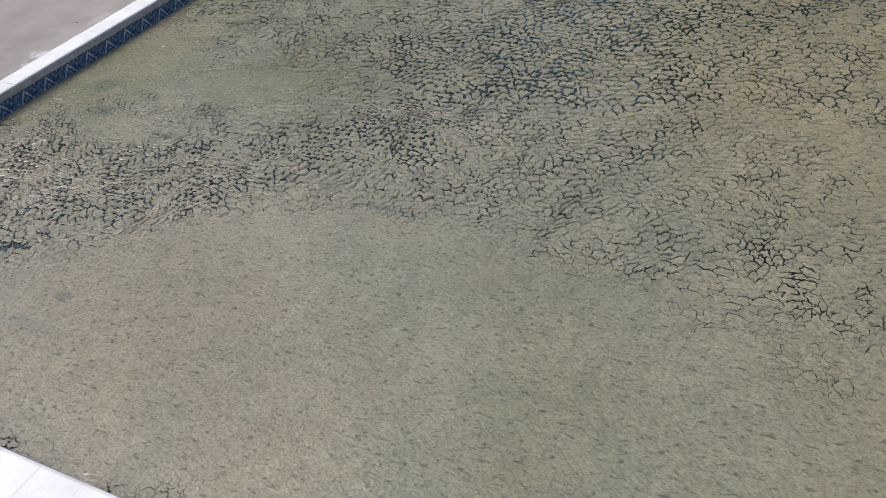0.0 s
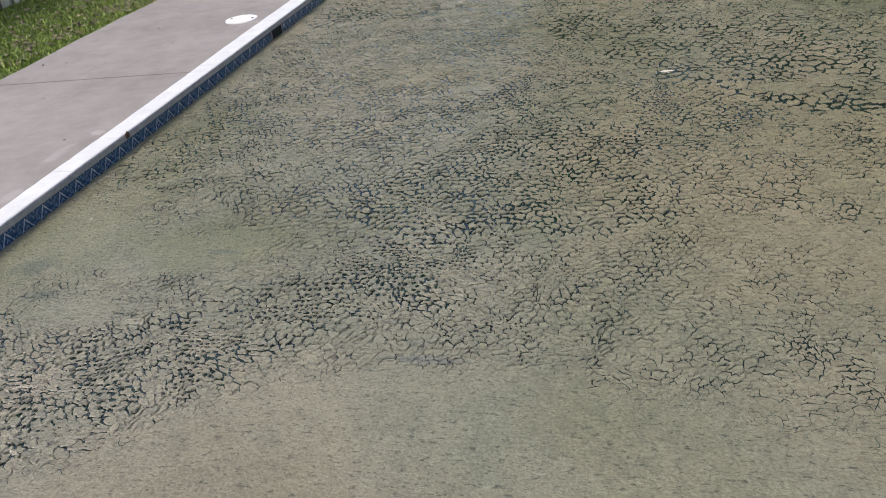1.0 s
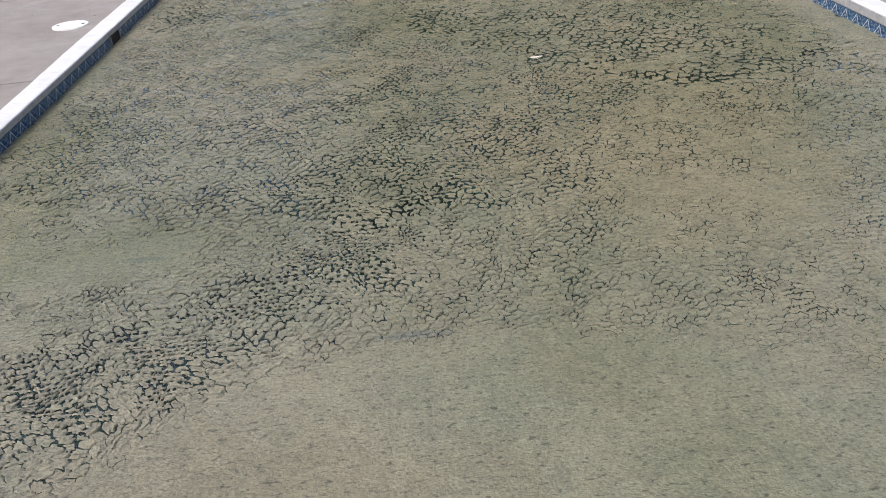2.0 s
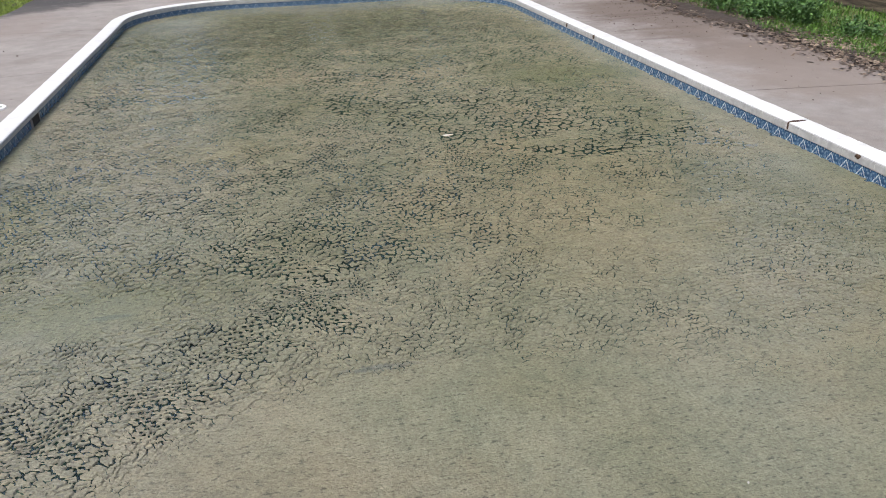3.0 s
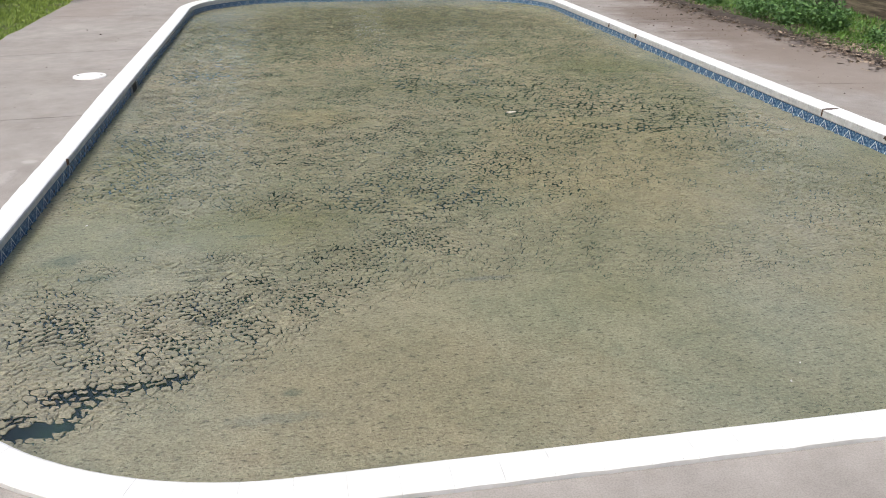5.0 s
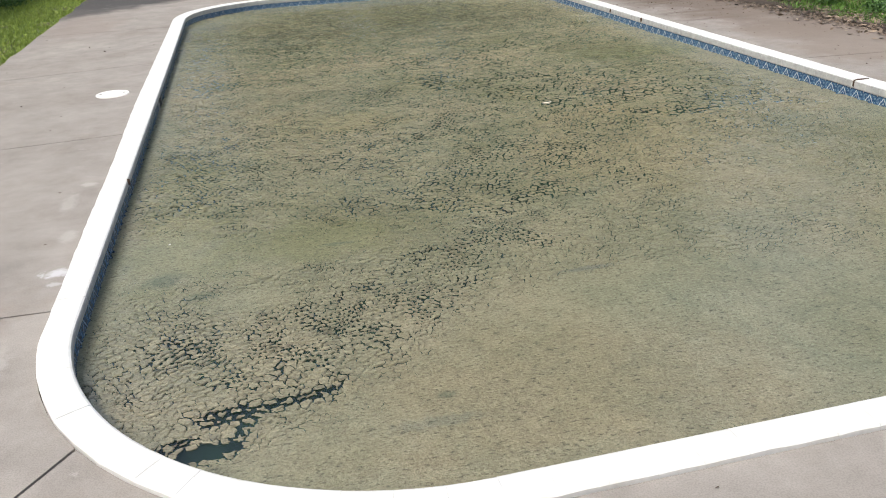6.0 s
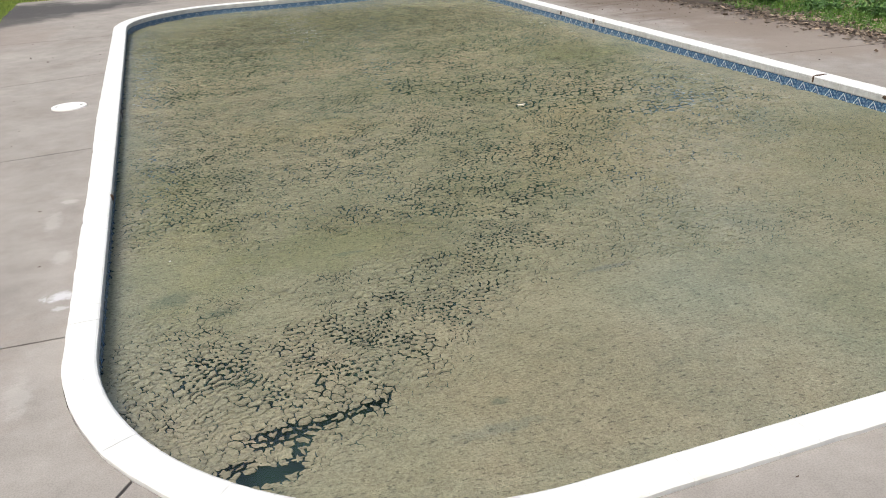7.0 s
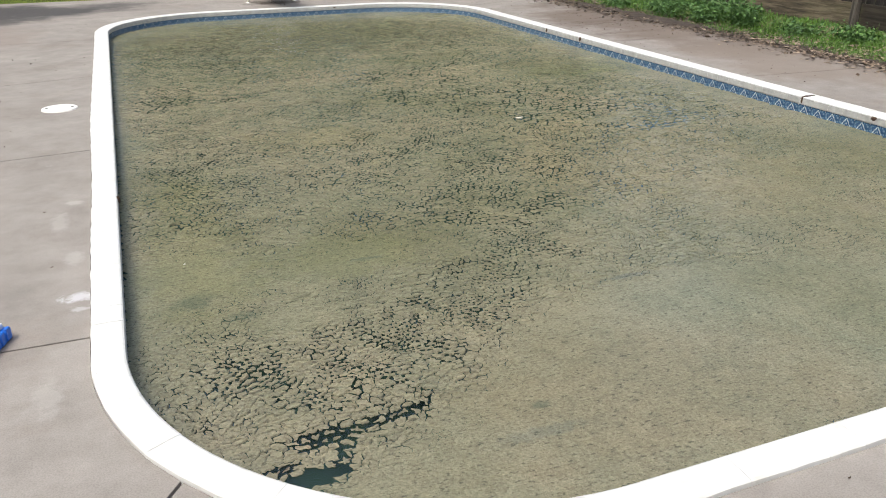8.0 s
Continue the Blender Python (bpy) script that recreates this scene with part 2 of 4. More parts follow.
    n.bump(n.math("ADD", n.noise(34, 5, 0.7, stretch=(0.8, 1.3, 1), distort=0.8), n.math("MULTIPLY", n.noise(85, 4, 0.7), 0.7)), 1.0, 0.024)
    return n.mat


def water_material():
    n = Nodes("pool_water", 0.06)
    n.world_coords()
    n.set(Base_Color=(0.93, 0.96, 0.92), Transmission_Weight=1.0, IOR=1.5)
    n.bump(n.noise(16, 4, 0.65), 0.15, 0.01)
    return n.mat


def wood_material(name="weathered_cedar", shades=((0.008, 0.007, 0.006), (0.05, 0.044, 0.039), (0.22, 0.20, 0.18)), moss=0.5, along=(1, 1, 0.07)):
    n = Nodes(name, 0.85)
    grain = n.noise(22, 6, 0.7, stretch=along)
    col = n.ramp(grain, (0.38, shades[0]), (0.5, shades[1]), (0.63, shades[2]))
    tone = n.ramp(n.per_object(), (0.0, (0.35, 0.33, 0.31)), (0.45, (0.8, 0.76, 0.73)), (0.8, (1.1, 1.05, 1.0)), (1.0, (1.9, 1.8, 1.7)))
    col = n.mix(1.0, col, tone, "MULTIPLY")
    green = n.ramp(n.noise(2.2, 4, 0.6), (0.5, 0.0), (0.7, moss))
    n.set(Base_Color=n.mix(green, col, (0.12, 0.115, 0.055)))
    n.bump(grain, 0.5, 0.006)
    return n.mat


def lawn_material():
    n = Nodes("lawn_soil", 0.95)
    n.world_coords()
    n.set(Base_Color=n.ramp(n.noise(1.3, 7, 0.7), (0.3, (0.115, 0.082, 0.05)), (0.47, (0.085, 0.1, 0.028)), (0.7, (0.10, 0.155, 0.03))))
    n.bump(n.noise(30, 5, 0.7), 0.8, 0.03)
    return n.mat


def leaf_material(name, dark, light):
    n = Nodes(name, 0.55)
    n.set(Base_Color=n.ramp(n.per_island(), (0.0, dark), (1.0, light)))
    return n.mat


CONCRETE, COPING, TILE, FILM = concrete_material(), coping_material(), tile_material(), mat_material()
WATER, WOOD, LAWN = water_material(), wood_material(), lawn_material()
# moss tint, plus a lighter wood colour that offsets the left fence's shade
MOSSY_LIGHTENED = wood_material("lightened_mossy_cedar", ((0.10, 0.09, 0.06), (0.44, 0.43, 0.30), (0.85, 0.82, 0.62)), 0.6)
DARK_WOOD = wood_material("dark_cedar", ((0.005, 0.0045, 0.004), (0.021, 0.019, 0.018), (0.085, 0.078, 0.073)), 0.2)
LUMBER = wood_material("grey_lumber", ((0.05, 0.045, 0.038), (0.14, 0.127, 0.105), (0.27, 0.245, 0.21)), 0.4)
GREY_POST = wood_material("grey_post", ((0.025, 0.023, 0.02), (0.075, 0.07, 0.062), (0.16, 0.15, 0.135)), 0.2)
GROUT = plain("grey_grout", (0.3, 0.29, 0.27), 0.9)
# the coping's inner edge faces are greyer than its top
NOSE = plain("grey_coping_edge", (0.47, 0.475, 0.47), 0.7, 0, 0.35, 16, 0.2)
JOINT = plain("dark_joint_filler", (0.07, 0.06, 0.05), 0.95)
MURK = plain("dark_green_murk", (0.026, 0.075, 0.052), 0.9, vary=0.5, scale=2)
PLASTER = plain("stained_plaster", (0.14, 0.16, 0.11), 0.8, scale=3)
STEEL = plain("dull_stainless_steel", (0.55, 0.54, 0.52), 0.3, 1.0, 0.2)
BOARD = plain("white_gritty_board", (0.8, 0.82, 0.83), 0.6, 0, 0.1, 40, 0.2)
LID = plain("white_plastic", (0.8, 0.79, 0.76), 0.45, 0, 0.08, 20)
# near-black colour that stands for the shade inside holes
DARK = plain("painted_hole_shade", (0.02, 0.018, 0.015), 0.9)
RUST = plain("rust_brown_dirt", (0.085, 0.05, 0.03), 0.95, 0, 0.5, 60, 0.5)
BLUE = plain("blue_plastic", (0.02, 0.15, 0.62), 0.35, 0, 0.15)
STUCCO = plain("house_brick", (0.32, 0.2, 0.15), 0.9, 0, 0.3, 6, 0.3)
GRASS = leaf_material("grass_blades", (0.105, 0.165, 0.02), (0.33, 0.42, 0.075))
BED_GRASS = leaf_material("lush_grass_blades", (0.035, 0.09, 0.012), (0.13, 0.25, 0.035))
WEED = leaf_material("weed_leaves", (0.02, 0.065, 0.012), (0.10, 0.20, 0.045))
TREE_LEAF = leaf_material("tree_leaves", (0.02, 0.05, 0.012), (0.05, 0.1, 0.025))
DARK_LEAF = leaf_material("rotting_leaves", (0.03, 0.021, 0.014), (0.17, 0.13, 0.095))
STRAW = leaf_material("dry_leaves", (0.10, 0.065, 0.04), (0.34, 0.27, 0.2))
PALE_LEAF = plain("bleached_leaf", (0.62, 0.58, 0.47), 0.8, 0, 0.2, 60)
SOIL = plain("dark_soil", (0.06, 0.045, 0.035), 0.95, 0, 0.5, 14, 0.6)
TAN = wood_material("tan_treated_board", ((0.02, 0.017, 0.012), (0.05, 0.042, 0.03), (0.10, 0.086, 0.064)), 0.4, (0.07, 1, 1))
BARK = plain("grey_bark", (0.13, 0.105, 0.08), 0.95, 0, 0.4, 5, 0.6)

# ---- the pool's outline ----
X0, X1, Y0, Y1 = -3.44, 2.215, 0.25, 12.42
WATER_Z = -0.10
RADII = (1.42, 1.42, 1.6, 1.6)                      # near left, near right, far right, far left


def outline_pieces():
    """Straights and arcs of the coping's inner rim, anticlockwise from the near-left corner's end: kind, length, data."""
    corners = ((X0, Y0, RADII[0]), (X1, Y0, RADII[1]), (X1, Y1, RADII[2]), (X0, Y1, RADII[3]))
    out = []
    for k in range(4):
        (x, y, r), (nx, ny, nr) = corners[k], corners[(k + 1) % 4]
        sx, sy = (1, 1, -1, -1)[k], (1, 1, -1, -1)[k]
        d = ((1, 0), (0, 1), (-1, 0), (0, -1))[k]
        a, b = Vector((x, y)) + Vector(d) * r, Vector((nx, ny)) - Vector(d) * nr
        out.append(("line", (b - a).length, a, Vector(d)))
        centre = b + Vector((-d[1], d[0])) * nr
        out.append(("arc", nr * math.pi / 2, centre, nr, math.atan2(-d[0], d[1])))
    return out


PIECES = outline_pieces()
AROUND = sum(p[1] for p in PIECES)


def rim(s, off=0.0):
    """The point at arc length s on the rim, moved outwards by off, and the way along."""
    s %= AROUND
    for p in PIECES:
        if s <= p[1]:
            if p[0] == "line":
                d = p[3]
                at = p[2] + d * s + Vector((d.y, -d.x)) * off
                return at, d
            a = p[4] + s / p[3]
            n = Vector((math.cos(a), math.sin(a)))
            return p[2] + n * (p[3] + off), Vector((-n.y, n.x))
        s -= p[1]
    return rim(0, off)


def smooth(a, b, x):
    t = min(max((x - a) / (b - a), 0.0), 1.0)
    return t * t * (3 - 2 * t)


def broad(s):
    """The coping's width against its profile: narrow at the shallow end, broad along the far side."""
    p = rim(s)[0]
    return 1.0 - 0.10 * (1 - smooth(1.6, 3.2, p.y)) + 0.22 * smooth(3.5, 6.0, p.y) * (1 - smooth(-3.0, -1.0, p.x)) + 0.26 * smooth(-0.5, 1.5, p.x) * smooth(0.8, 3.0, p.y) + 0.12 * smooth(10.5, 12.3, p.y)


def raised(s):
    """The coping stands a little higher along the far side and the deep end."""
    p = rim(s)[0]
    return 0.02 * max(smooth(-1.0, 1.8, p.x) * smooth(0.6, 3.0, p.y), smooth(9.5, 12.2, p.y))


def rim_at(test):
    """The arc length whose point makes test least."""
    return min((AROUND * i / 4000 for i in range(4000)), key=lambda s: test(rim(s)[0]))


def left_at(y):
    return rim_at(lambda p: abs(p.y - y) + (10 if p.x > 0 else 0))


def right_at(y):
    return rim_at(lambda p: abs(p.y - y) + (10 if p.x < 0 else 0))


def inside(x, y, off=0.0):
    """How far places lie inside the rim, in metres; below 0 outside."""
    d = np.minimum(np.minimum(x - X0, X1 - x), np.minimum(y - Y0, Y1 - y)) + off
    for cx, cy, sx, sy, r in ((X0, Y0, 1, 1, RADII[0]), (X1, Y0, -1, 1, RADII[1]), (X1, Y1, -1, -1, RADII[2]), (X0, Y1, 1, -1, RADII[3])):
        px, py = (cx + sx * r - x) * sx, (cy + sy * r - y) * sy
        d = np.where((px > 0) & (py > 0), r - np.hypot(px, py) + off, d)
    return d


# ---- ground, deck, basin ----
DECK_L, DECK_R, DECK_NEAR = -5.32, 4.12, -4.6
DECK_FL, DECK_FR = (-5.42, 15.75), (4.12, 15.15)
deck_edge = [(DECK_L, DECK_NEAR), (DECK_R, DECK_NEAR), DECK_FR, DECK_FL]


def ring_sheet(name, outer, inner, z, material):
    """A flat sheet between two four-cornered outlines."""
    bm = bmesh.new()
    o = [bm.verts.new((x, y, z)) for x, y in outer]
    i = [bm.verts.new((x, y, z)) for x, y in inner]
    for k in range(4):
        bm.faces.new((o[k], o[(k + 1) % 4], i[(k + 1) % 4], i[k]))
    return part(name, bm, material)


ground = ring_sheet("ground", [(-900, -900), (900, -900), (900, 900), (-900, 900)],
                    [(DECK_L + 0.1, DECK_NEAR + 0.1), (DECK_R - 0.1, DECK_NEAR + 0.1), (DECK_FR[0] - 0.1, DECK_FR[1] - 0.1), (DECK_FL[0] + 0.1, DECK_FL[1] - 0.1)],
                    -0.035, LAWN)
tagged(ground, "patchy green lawn with brown soil showing through", "lawn", kind="structure")

deck = thing("pavement", "stained pinkish grey concrete pool deck with joints", "deck", kind="structure")
bm = bmesh.new()
loop_in = [rim(AROUND * i / 160, 0.10)[0] for i in range(160)]
loop_out = []
for p in loop_in:
    d = Vector((p.x - (X0 + X1) / 2, p.y - (Y0 + Y1) / 2))
    k = 1.0
    while True:
        q = Vector(((X0 + X1) / 2, (Y0 + Y1) / 2)) + d * k
        if not (DECK_L + 0.02 < q.x < DECK_R - 0.02 and DECK_NEAR + 0.02 < q.y < 15.1):
            break
        k += 0.02
    loop_out.append(q)
vi = [bm.verts.new((p.x, p.y, -0.02)) for p in loop_in]
vo = [bm.verts.new((p.x, p.y, -0.02)) for p in loop_out]
for k in range(160):
    bm.faces.new((vo[k], vo[(k + 1) % 160], vi[(k + 1) % 160], vi[k]))
part("joint_bed", bm, JOINT, deck)

# joints: the place on the rim, and where the joint meets the deck's edge
joints = [
    (rim_at(lambda p: (p - Vector((-3.31, 0.79))).length), (DECK_L, -1.97)),
    (rim_at(lambda p: (p - Vector((0.9, Y0))).length), (0.9, DECK_NEAR)),
    (right_at(1.6), (DECK_R, 1.4)),
    (right_at(4.97), (DECK_R, 4.8)),
    (right_at(8.75), (DECK_R, 8.98)),
    (right_at(11.6), (DECK_R, 12.3)),
    (rim_at(lambda p: (p - Vector((1.2, Y1))).length), (1.35, 15.35)),
    (left_at(10.4), (DECK_L - 0.06, 10.45)),
    (left_at(7.72), (DECK_L, 7.4)),
    (left_at(4.79), (DECK_L, 4.62)),
    (left_at(1.855), (DECK_L, 1.9)),
]
joints.sort()


def edge_turn(p):
    """How far round the deck's edge a point lies, anticlockwise."""
    return math.atan2(p[1] - 5.5, p[0] + 0.6)


rng = random.Random(5)
for k in range(len(joints)):
    (s0, q0), (s1, q1) = joints[k], joints[(k + 1) % len(joints)]
    if s1 < s0:
        s1 += AROUND
    gap = 0.006
    steps = max(2, int((s1 - s0) / 0.12))
    near = [rim(q_, 0.150 * broad(q_))[0] for q_ in (s0 + gap + (s1 - s0 - 2 * gap) * i / steps for i in range(steps + 1))]
    a0, a1 = edge_turn(q0), edge_turn(q1)
    if a1 < a0:
        a1 += 2 * math.pi
    far = [(q0, a0), (q1, a1)]
    for c in deck_edge:
        a = edge_turn(c)
        a = a if a >= a0 else a + 2 * math.pi
        if a0 < a < a1:
            far.append((c, a))
    far.sort(key=lambda f: f[1])
    pts = [Vector(f[0]) for f in far]
    # a small gap along the joint, and a slightly uneven outer edge
    pts[0] = pts[0] + (pts[1] - pts[0]).normalized() * gap
    pts[-1] = pts[-1] + (pts[-2] - pts[-1]).normalized() * gap
    rough = [pts[0]]
    for a, b in zip(pts, pts[1:]):
        cuts = max(1, int((b - a).length / 0.35))
        for i in range(1, cuts + 1):
            p = a.lerp(b, i / cuts)
            rough.append(p + Vector((rng.uniform(-0.03, 0.03), rng.uniform(-0.03, 0.03))) if i < cuts else p)
    outline = rough + [Vector(p) for p in near[::-1]]
    bm = bmesh.new()
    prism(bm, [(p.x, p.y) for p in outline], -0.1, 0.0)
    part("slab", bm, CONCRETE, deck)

# coping: white bullnose pieces round the rim
coping = thing("pool_coping", "white painted bullnose coping round the pool, grey along its inner edge", "pool coping", kind="structure")
PROFILE = ((0.010, -0.026), (0.002, -0.024), (0.0, -0.018), (0.0, 0.003), (0.006, 0.0055), (0.0, 0.008), (0.004, 0.016), (0.013, 0.0205),
           (0.07, 0.022), (0.138, 0.0205), (0.146, 0.014), (0.147, -0.04), (0.010, -0.04))
wide = [left_at(1.865), right_at(3.9), right_at(7.66), right_at(8.55), left_at(4.79), left_at(7.58), rim_at(lambda p: (p - Vector((0.1, Y1))).length)]
bm = bmesh.new()
BED = ((0.004, -0.02), (0.003, 0.008), (0.014, 0.0165), (0.12, 0.0165), (0.128, -0.03))
bed_rings = [[bm.verts.new((*rim(AROUND * i / 300, o)[0], z + (raised(AROUND * i / 300) if z > 0 else 0.0))) for o, z in BED] for i in range(300)]
for i in range(300):
    for q in range(len(BED) - 1):
        bm.faces.new((bed_rings[i][q], bed_rings[i][q + 1], bed_rings[(i + 1) % 300][q + 1], bed_rings[(i + 1) % 300][q]))
part("mortar_bed", bm, GROUT, coping)
COUNT = int(AROUND / 0.155)
cuts = sorted([AROUND * i / COUNT for i in range(COUNT)])
for i in range(COUNT):
    a, b = cuts[i], cuts[(i + 1) % COUNT] if i < COUNT - 1 else AROUND
    open_a = any(abs(a - w) < 0.08 for w in wide)
    slim = 0.0012 if rim(a)[0].x > 1 or rim(a)[0].y > 11 else 0.0005
    a += 0.0035 if open_a else slim
    b -= slim
    lift = rng.uniform(-0.0007, 0.0007)
    bm = bmesh.new()
    rings = []
    for s in (a, (a + b) / 2, b):
        k = broad(s) * (1 + 0.018 * math.sin(s * 17.3) * math.sin(s * 4.1 + 1) + 0.012 * math.sin(s * 41.7))
        rings.append([bm.verts.new((*rim(s, o * k if o > 0.05 else o)[0], z + lift + (raised(s) if z > -0.01 else 0.0))) for o, z in PROFILE])
    n = len(PROFILE)
    for r0, r1 in zip(rings, rings[1:]):
        for k in range(n):
            bm.faces.new((r0[k], r0[(k + 1) % n], r1[(k + 1) % n], r1[k])).material_index = 1 if k < 6 else 0
    bm.faces.new(rings[0][::-1])
    bm.faces.new(rings[-1])
    bmesh.ops.recalc_face_normals(bm, faces=bm.faces)
    part("coping_piece", bm, COPING, coping).data.materials.append(NOSE)

# basin wall behind the tiles, and its floor far down
basin = thing("pool_basin", "plastered pool wall under the waterline", "pool", kind="structure")
bm = bmesh.new()
top = [bm.verts.new((*rim(AROUND * i / 200, 0.022)[0], -0.03)) for i in range(200)]
low = [bm.verts.new((*rim(AROUND * i / 200, 0.022)[0], -0.5)) for i in range(200)]
for k in range(200):
    bm.faces.new((top[k], top[(k + 1) % 200], low[(k + 1) % 200], low[k]))
part("basin_wall", bm, GROUT, basin)
bm = bmesh.new()
bm.faces.new([bm.verts.new((*rim(AROUND * i / 200, 0.03)[0], -0.32)) for i in range(200)])
part("murky_depth", bm, MURK, basin)

# waterline tiles
band = thing("waterline_tiles", "dark blue glazed waterline tiles with pale zigzag lines", "pool tiles", kind="structure")
bm = bmesh.new()
box(bm, -0.0745, -0.006, -0.075, 0.0745, 0.006, 0.075)
bmesh.ops.bevel(bm, geom=list(bm.edges), offset=0.002, segments=1, affect="EDGES")
tile_mesh = bpy.data.meshes.new("tile")
bm.to_mesh(tile_mesh)
bm.free()
tile_mesh.materials.append(TILE)
TILES = int(AROUND / 0.152)
for i in range(TILES):
    at, way = rim(AROUND * (i + 0.5) / TILES, 0.014)
    ob = new("tile", tile_mesh)
    ob.parent = band
    ob.matrix_world = pose(at.x, at.y, -0.103 + rng.uniform(-0.001, 0.001), 0, rng.uniform(-0.4, 0.4), math.degrees(math.atan2(way.y, way.x)))

# ---- water and the floating film of algae ----
bm = bmesh.new()
bm.faces.new([bm.verts.new((*rim(AROUND * i / 200, 0.012)[0], WATER_Z)) for i in range(200)])
water = tagged(part("water", bm, WATER), "still murky pool water under a broken algae film", "water", kind="structure")
water.visible_shadow = False

# the film of algae: a lattice of irregular flakes, drawn apart where it has cracked
def warped(x, y):
    """Bends the lattice so that no rows show."""
    return (x + 0.05 * soft_noise(x, y, 0.31, 3) + 0.016 * soft_noise(x, y, 0.09, 13), y + 0.05 * soft_noise(x, y, 0.31, 9) + 0.016 * soft_noise(x, y, 0.09, 19))


def patch(x, y, cx, cy, rx, ry, turn, gain):
    """A soft oval patch."""
    c, s = math.cos(radians(turn)), math.sin(radians(turn))
    u, v = ((x - cx) * c + (y - cy) * s) / rx, (-(x - cx) * s + (y - cy) * c) / ry
    return gain * np.exp(-(u * u + v * v) ** 1.5)


# where the film is cracked wide, and where it lies unbroken
OPEN = ((-3.0, 1.5, 0.45, 0.22, 0, 0.3), (-2.4, 1.4, 0.5, 0.34, 20, 0.5), (-1.95, 1.8, 0.4, 0.28, 40, 0.5), (-1.5, 2.1, 0.45, 0.28, 35, 0.42), (-1.05, 2.6, 0.5, 0.4, 50, 0.35),
        (-0.75, 3.3, 0.6, 0.5, 40, 0.25), (-2.75, 1.1, 0.35, 0.2, 15, 0.4), (-1.3, 2.9, 0.5, 0.4, 40, 0.3), (-0.38, 2.27, 0.3, 0.12, 70, 0.15),
        (1.0, 4.3, 0.6, 0.7, -20, 0.4), (-0.3, 8.4, 2.2, 1.7, 0, 0.35), (-2.1, 8.9, 0.9, 0.7, 0, 0.35), (-1.2, 5.4, 1.4, 0.9, 0, 0.15), (-2.0, 3.3, 0.12, 0.09, 0, 0.5), (-2.9, 5.0, 0.5, 2.2, 0, 0.15))
WHOLE = ((0.25, 1.85, 0.85, 0.55, 0, 0.5), (0.9, 2.4, 0.6, 0.5, 0, 0.35), (-2.38, 2.38, 0.42, 0.19, 24, 0.95), (-3.12, 2.45, 0.38, 0.5, 0, 0.85), (-2.72, 1.86, 0.3, 0.14, 0, 0.75), (-0.9, 0.75, 1.9, 0.55, 0, 0.95), (-1.35, 1.3, 0.75, 0.3, 15, 0.9), (-0.55, 1.2, 0.9, 0.42, 0, 0.8),
         (1.3, 1.0, 1.1, 0.8, 0, 0.75), (-2.3, 0.55, 0.6, 0.2, -8, 0.9), (-3.44, 7.0, 0.14, 6.0, 0, 0.9), (2.25, 6.5, 0.42, 6.0, 0, 0.95), (-0.6, 12.4, 3.6, 1.25, 0, 0.95), (-3.0, 11.0, 0.9, 1.0, 30, 0.85),
         (1.25, 6.6, 0.62, 0.36, 10, 0.85), (-1.4, 4.52, 0.17, 0.1, 0, 1.0), (0.5, 4.36, 0.2, 0.13, 0, 1.0), (0.8, 4.5, 0.12, 0.08, 0, 1.0), (-0.4, 7.4, 0.34, 0.22, 0, 1.0), (0.35, 8.0, 0.25, 0.2, 0, 0.9), (-1.8, 7.0, 0.7, 0.4, 0, 0.5),
         (0.4, 3.1, 0.7, 0.5, 0, 0.45), (-1.7, 4.9, 0.5, 0.3, 0, 0.5), (1.75, 3.2, 0.5, 0.6, 0, 0.6))


def openness(x, y):
    """How far the film is cracked open: broad bands, patchy elsewhere."""
    o = 0.62 + 0.10 * step(2.0, 3.6, y) + 0.13 * soft_noise(x, y, 1.3, 5, 3) + 0.12 * soft_noise(x, y, 0.3, 6, 2)
    for p in OPEN:
        o = o + patch(x, y, *p)
    o = np.clip(o, 0, 1)
    for p in WHOLE:
        o = o * (1 - patch(x, y, *p))
    return o


# tears: the green rift and the clear pool by the near corner
RIFTS = ((-2.83, 0.97, 0.13, 0.05, 10), (-2.62, 0.99, 0.17, 0.032, 8), (-2.47, 1.01, 0.09, 0.02, 30), (-2.77, 0.88, 0.1, 0.03, 60), (-2.9, 0.77, 0.13, 0.05, 5), (-3.02, 0.84, 0.08, 0.03, 20))
CLEAR = ((-2.90, 0.77, 0.12, 0.035, 8),)


def coarse_from(x):
    """Where the middling flakes give way to the large ones of the deep end."""
    return 6.3 - 2.3 * step(-1.7, 0.6, x)


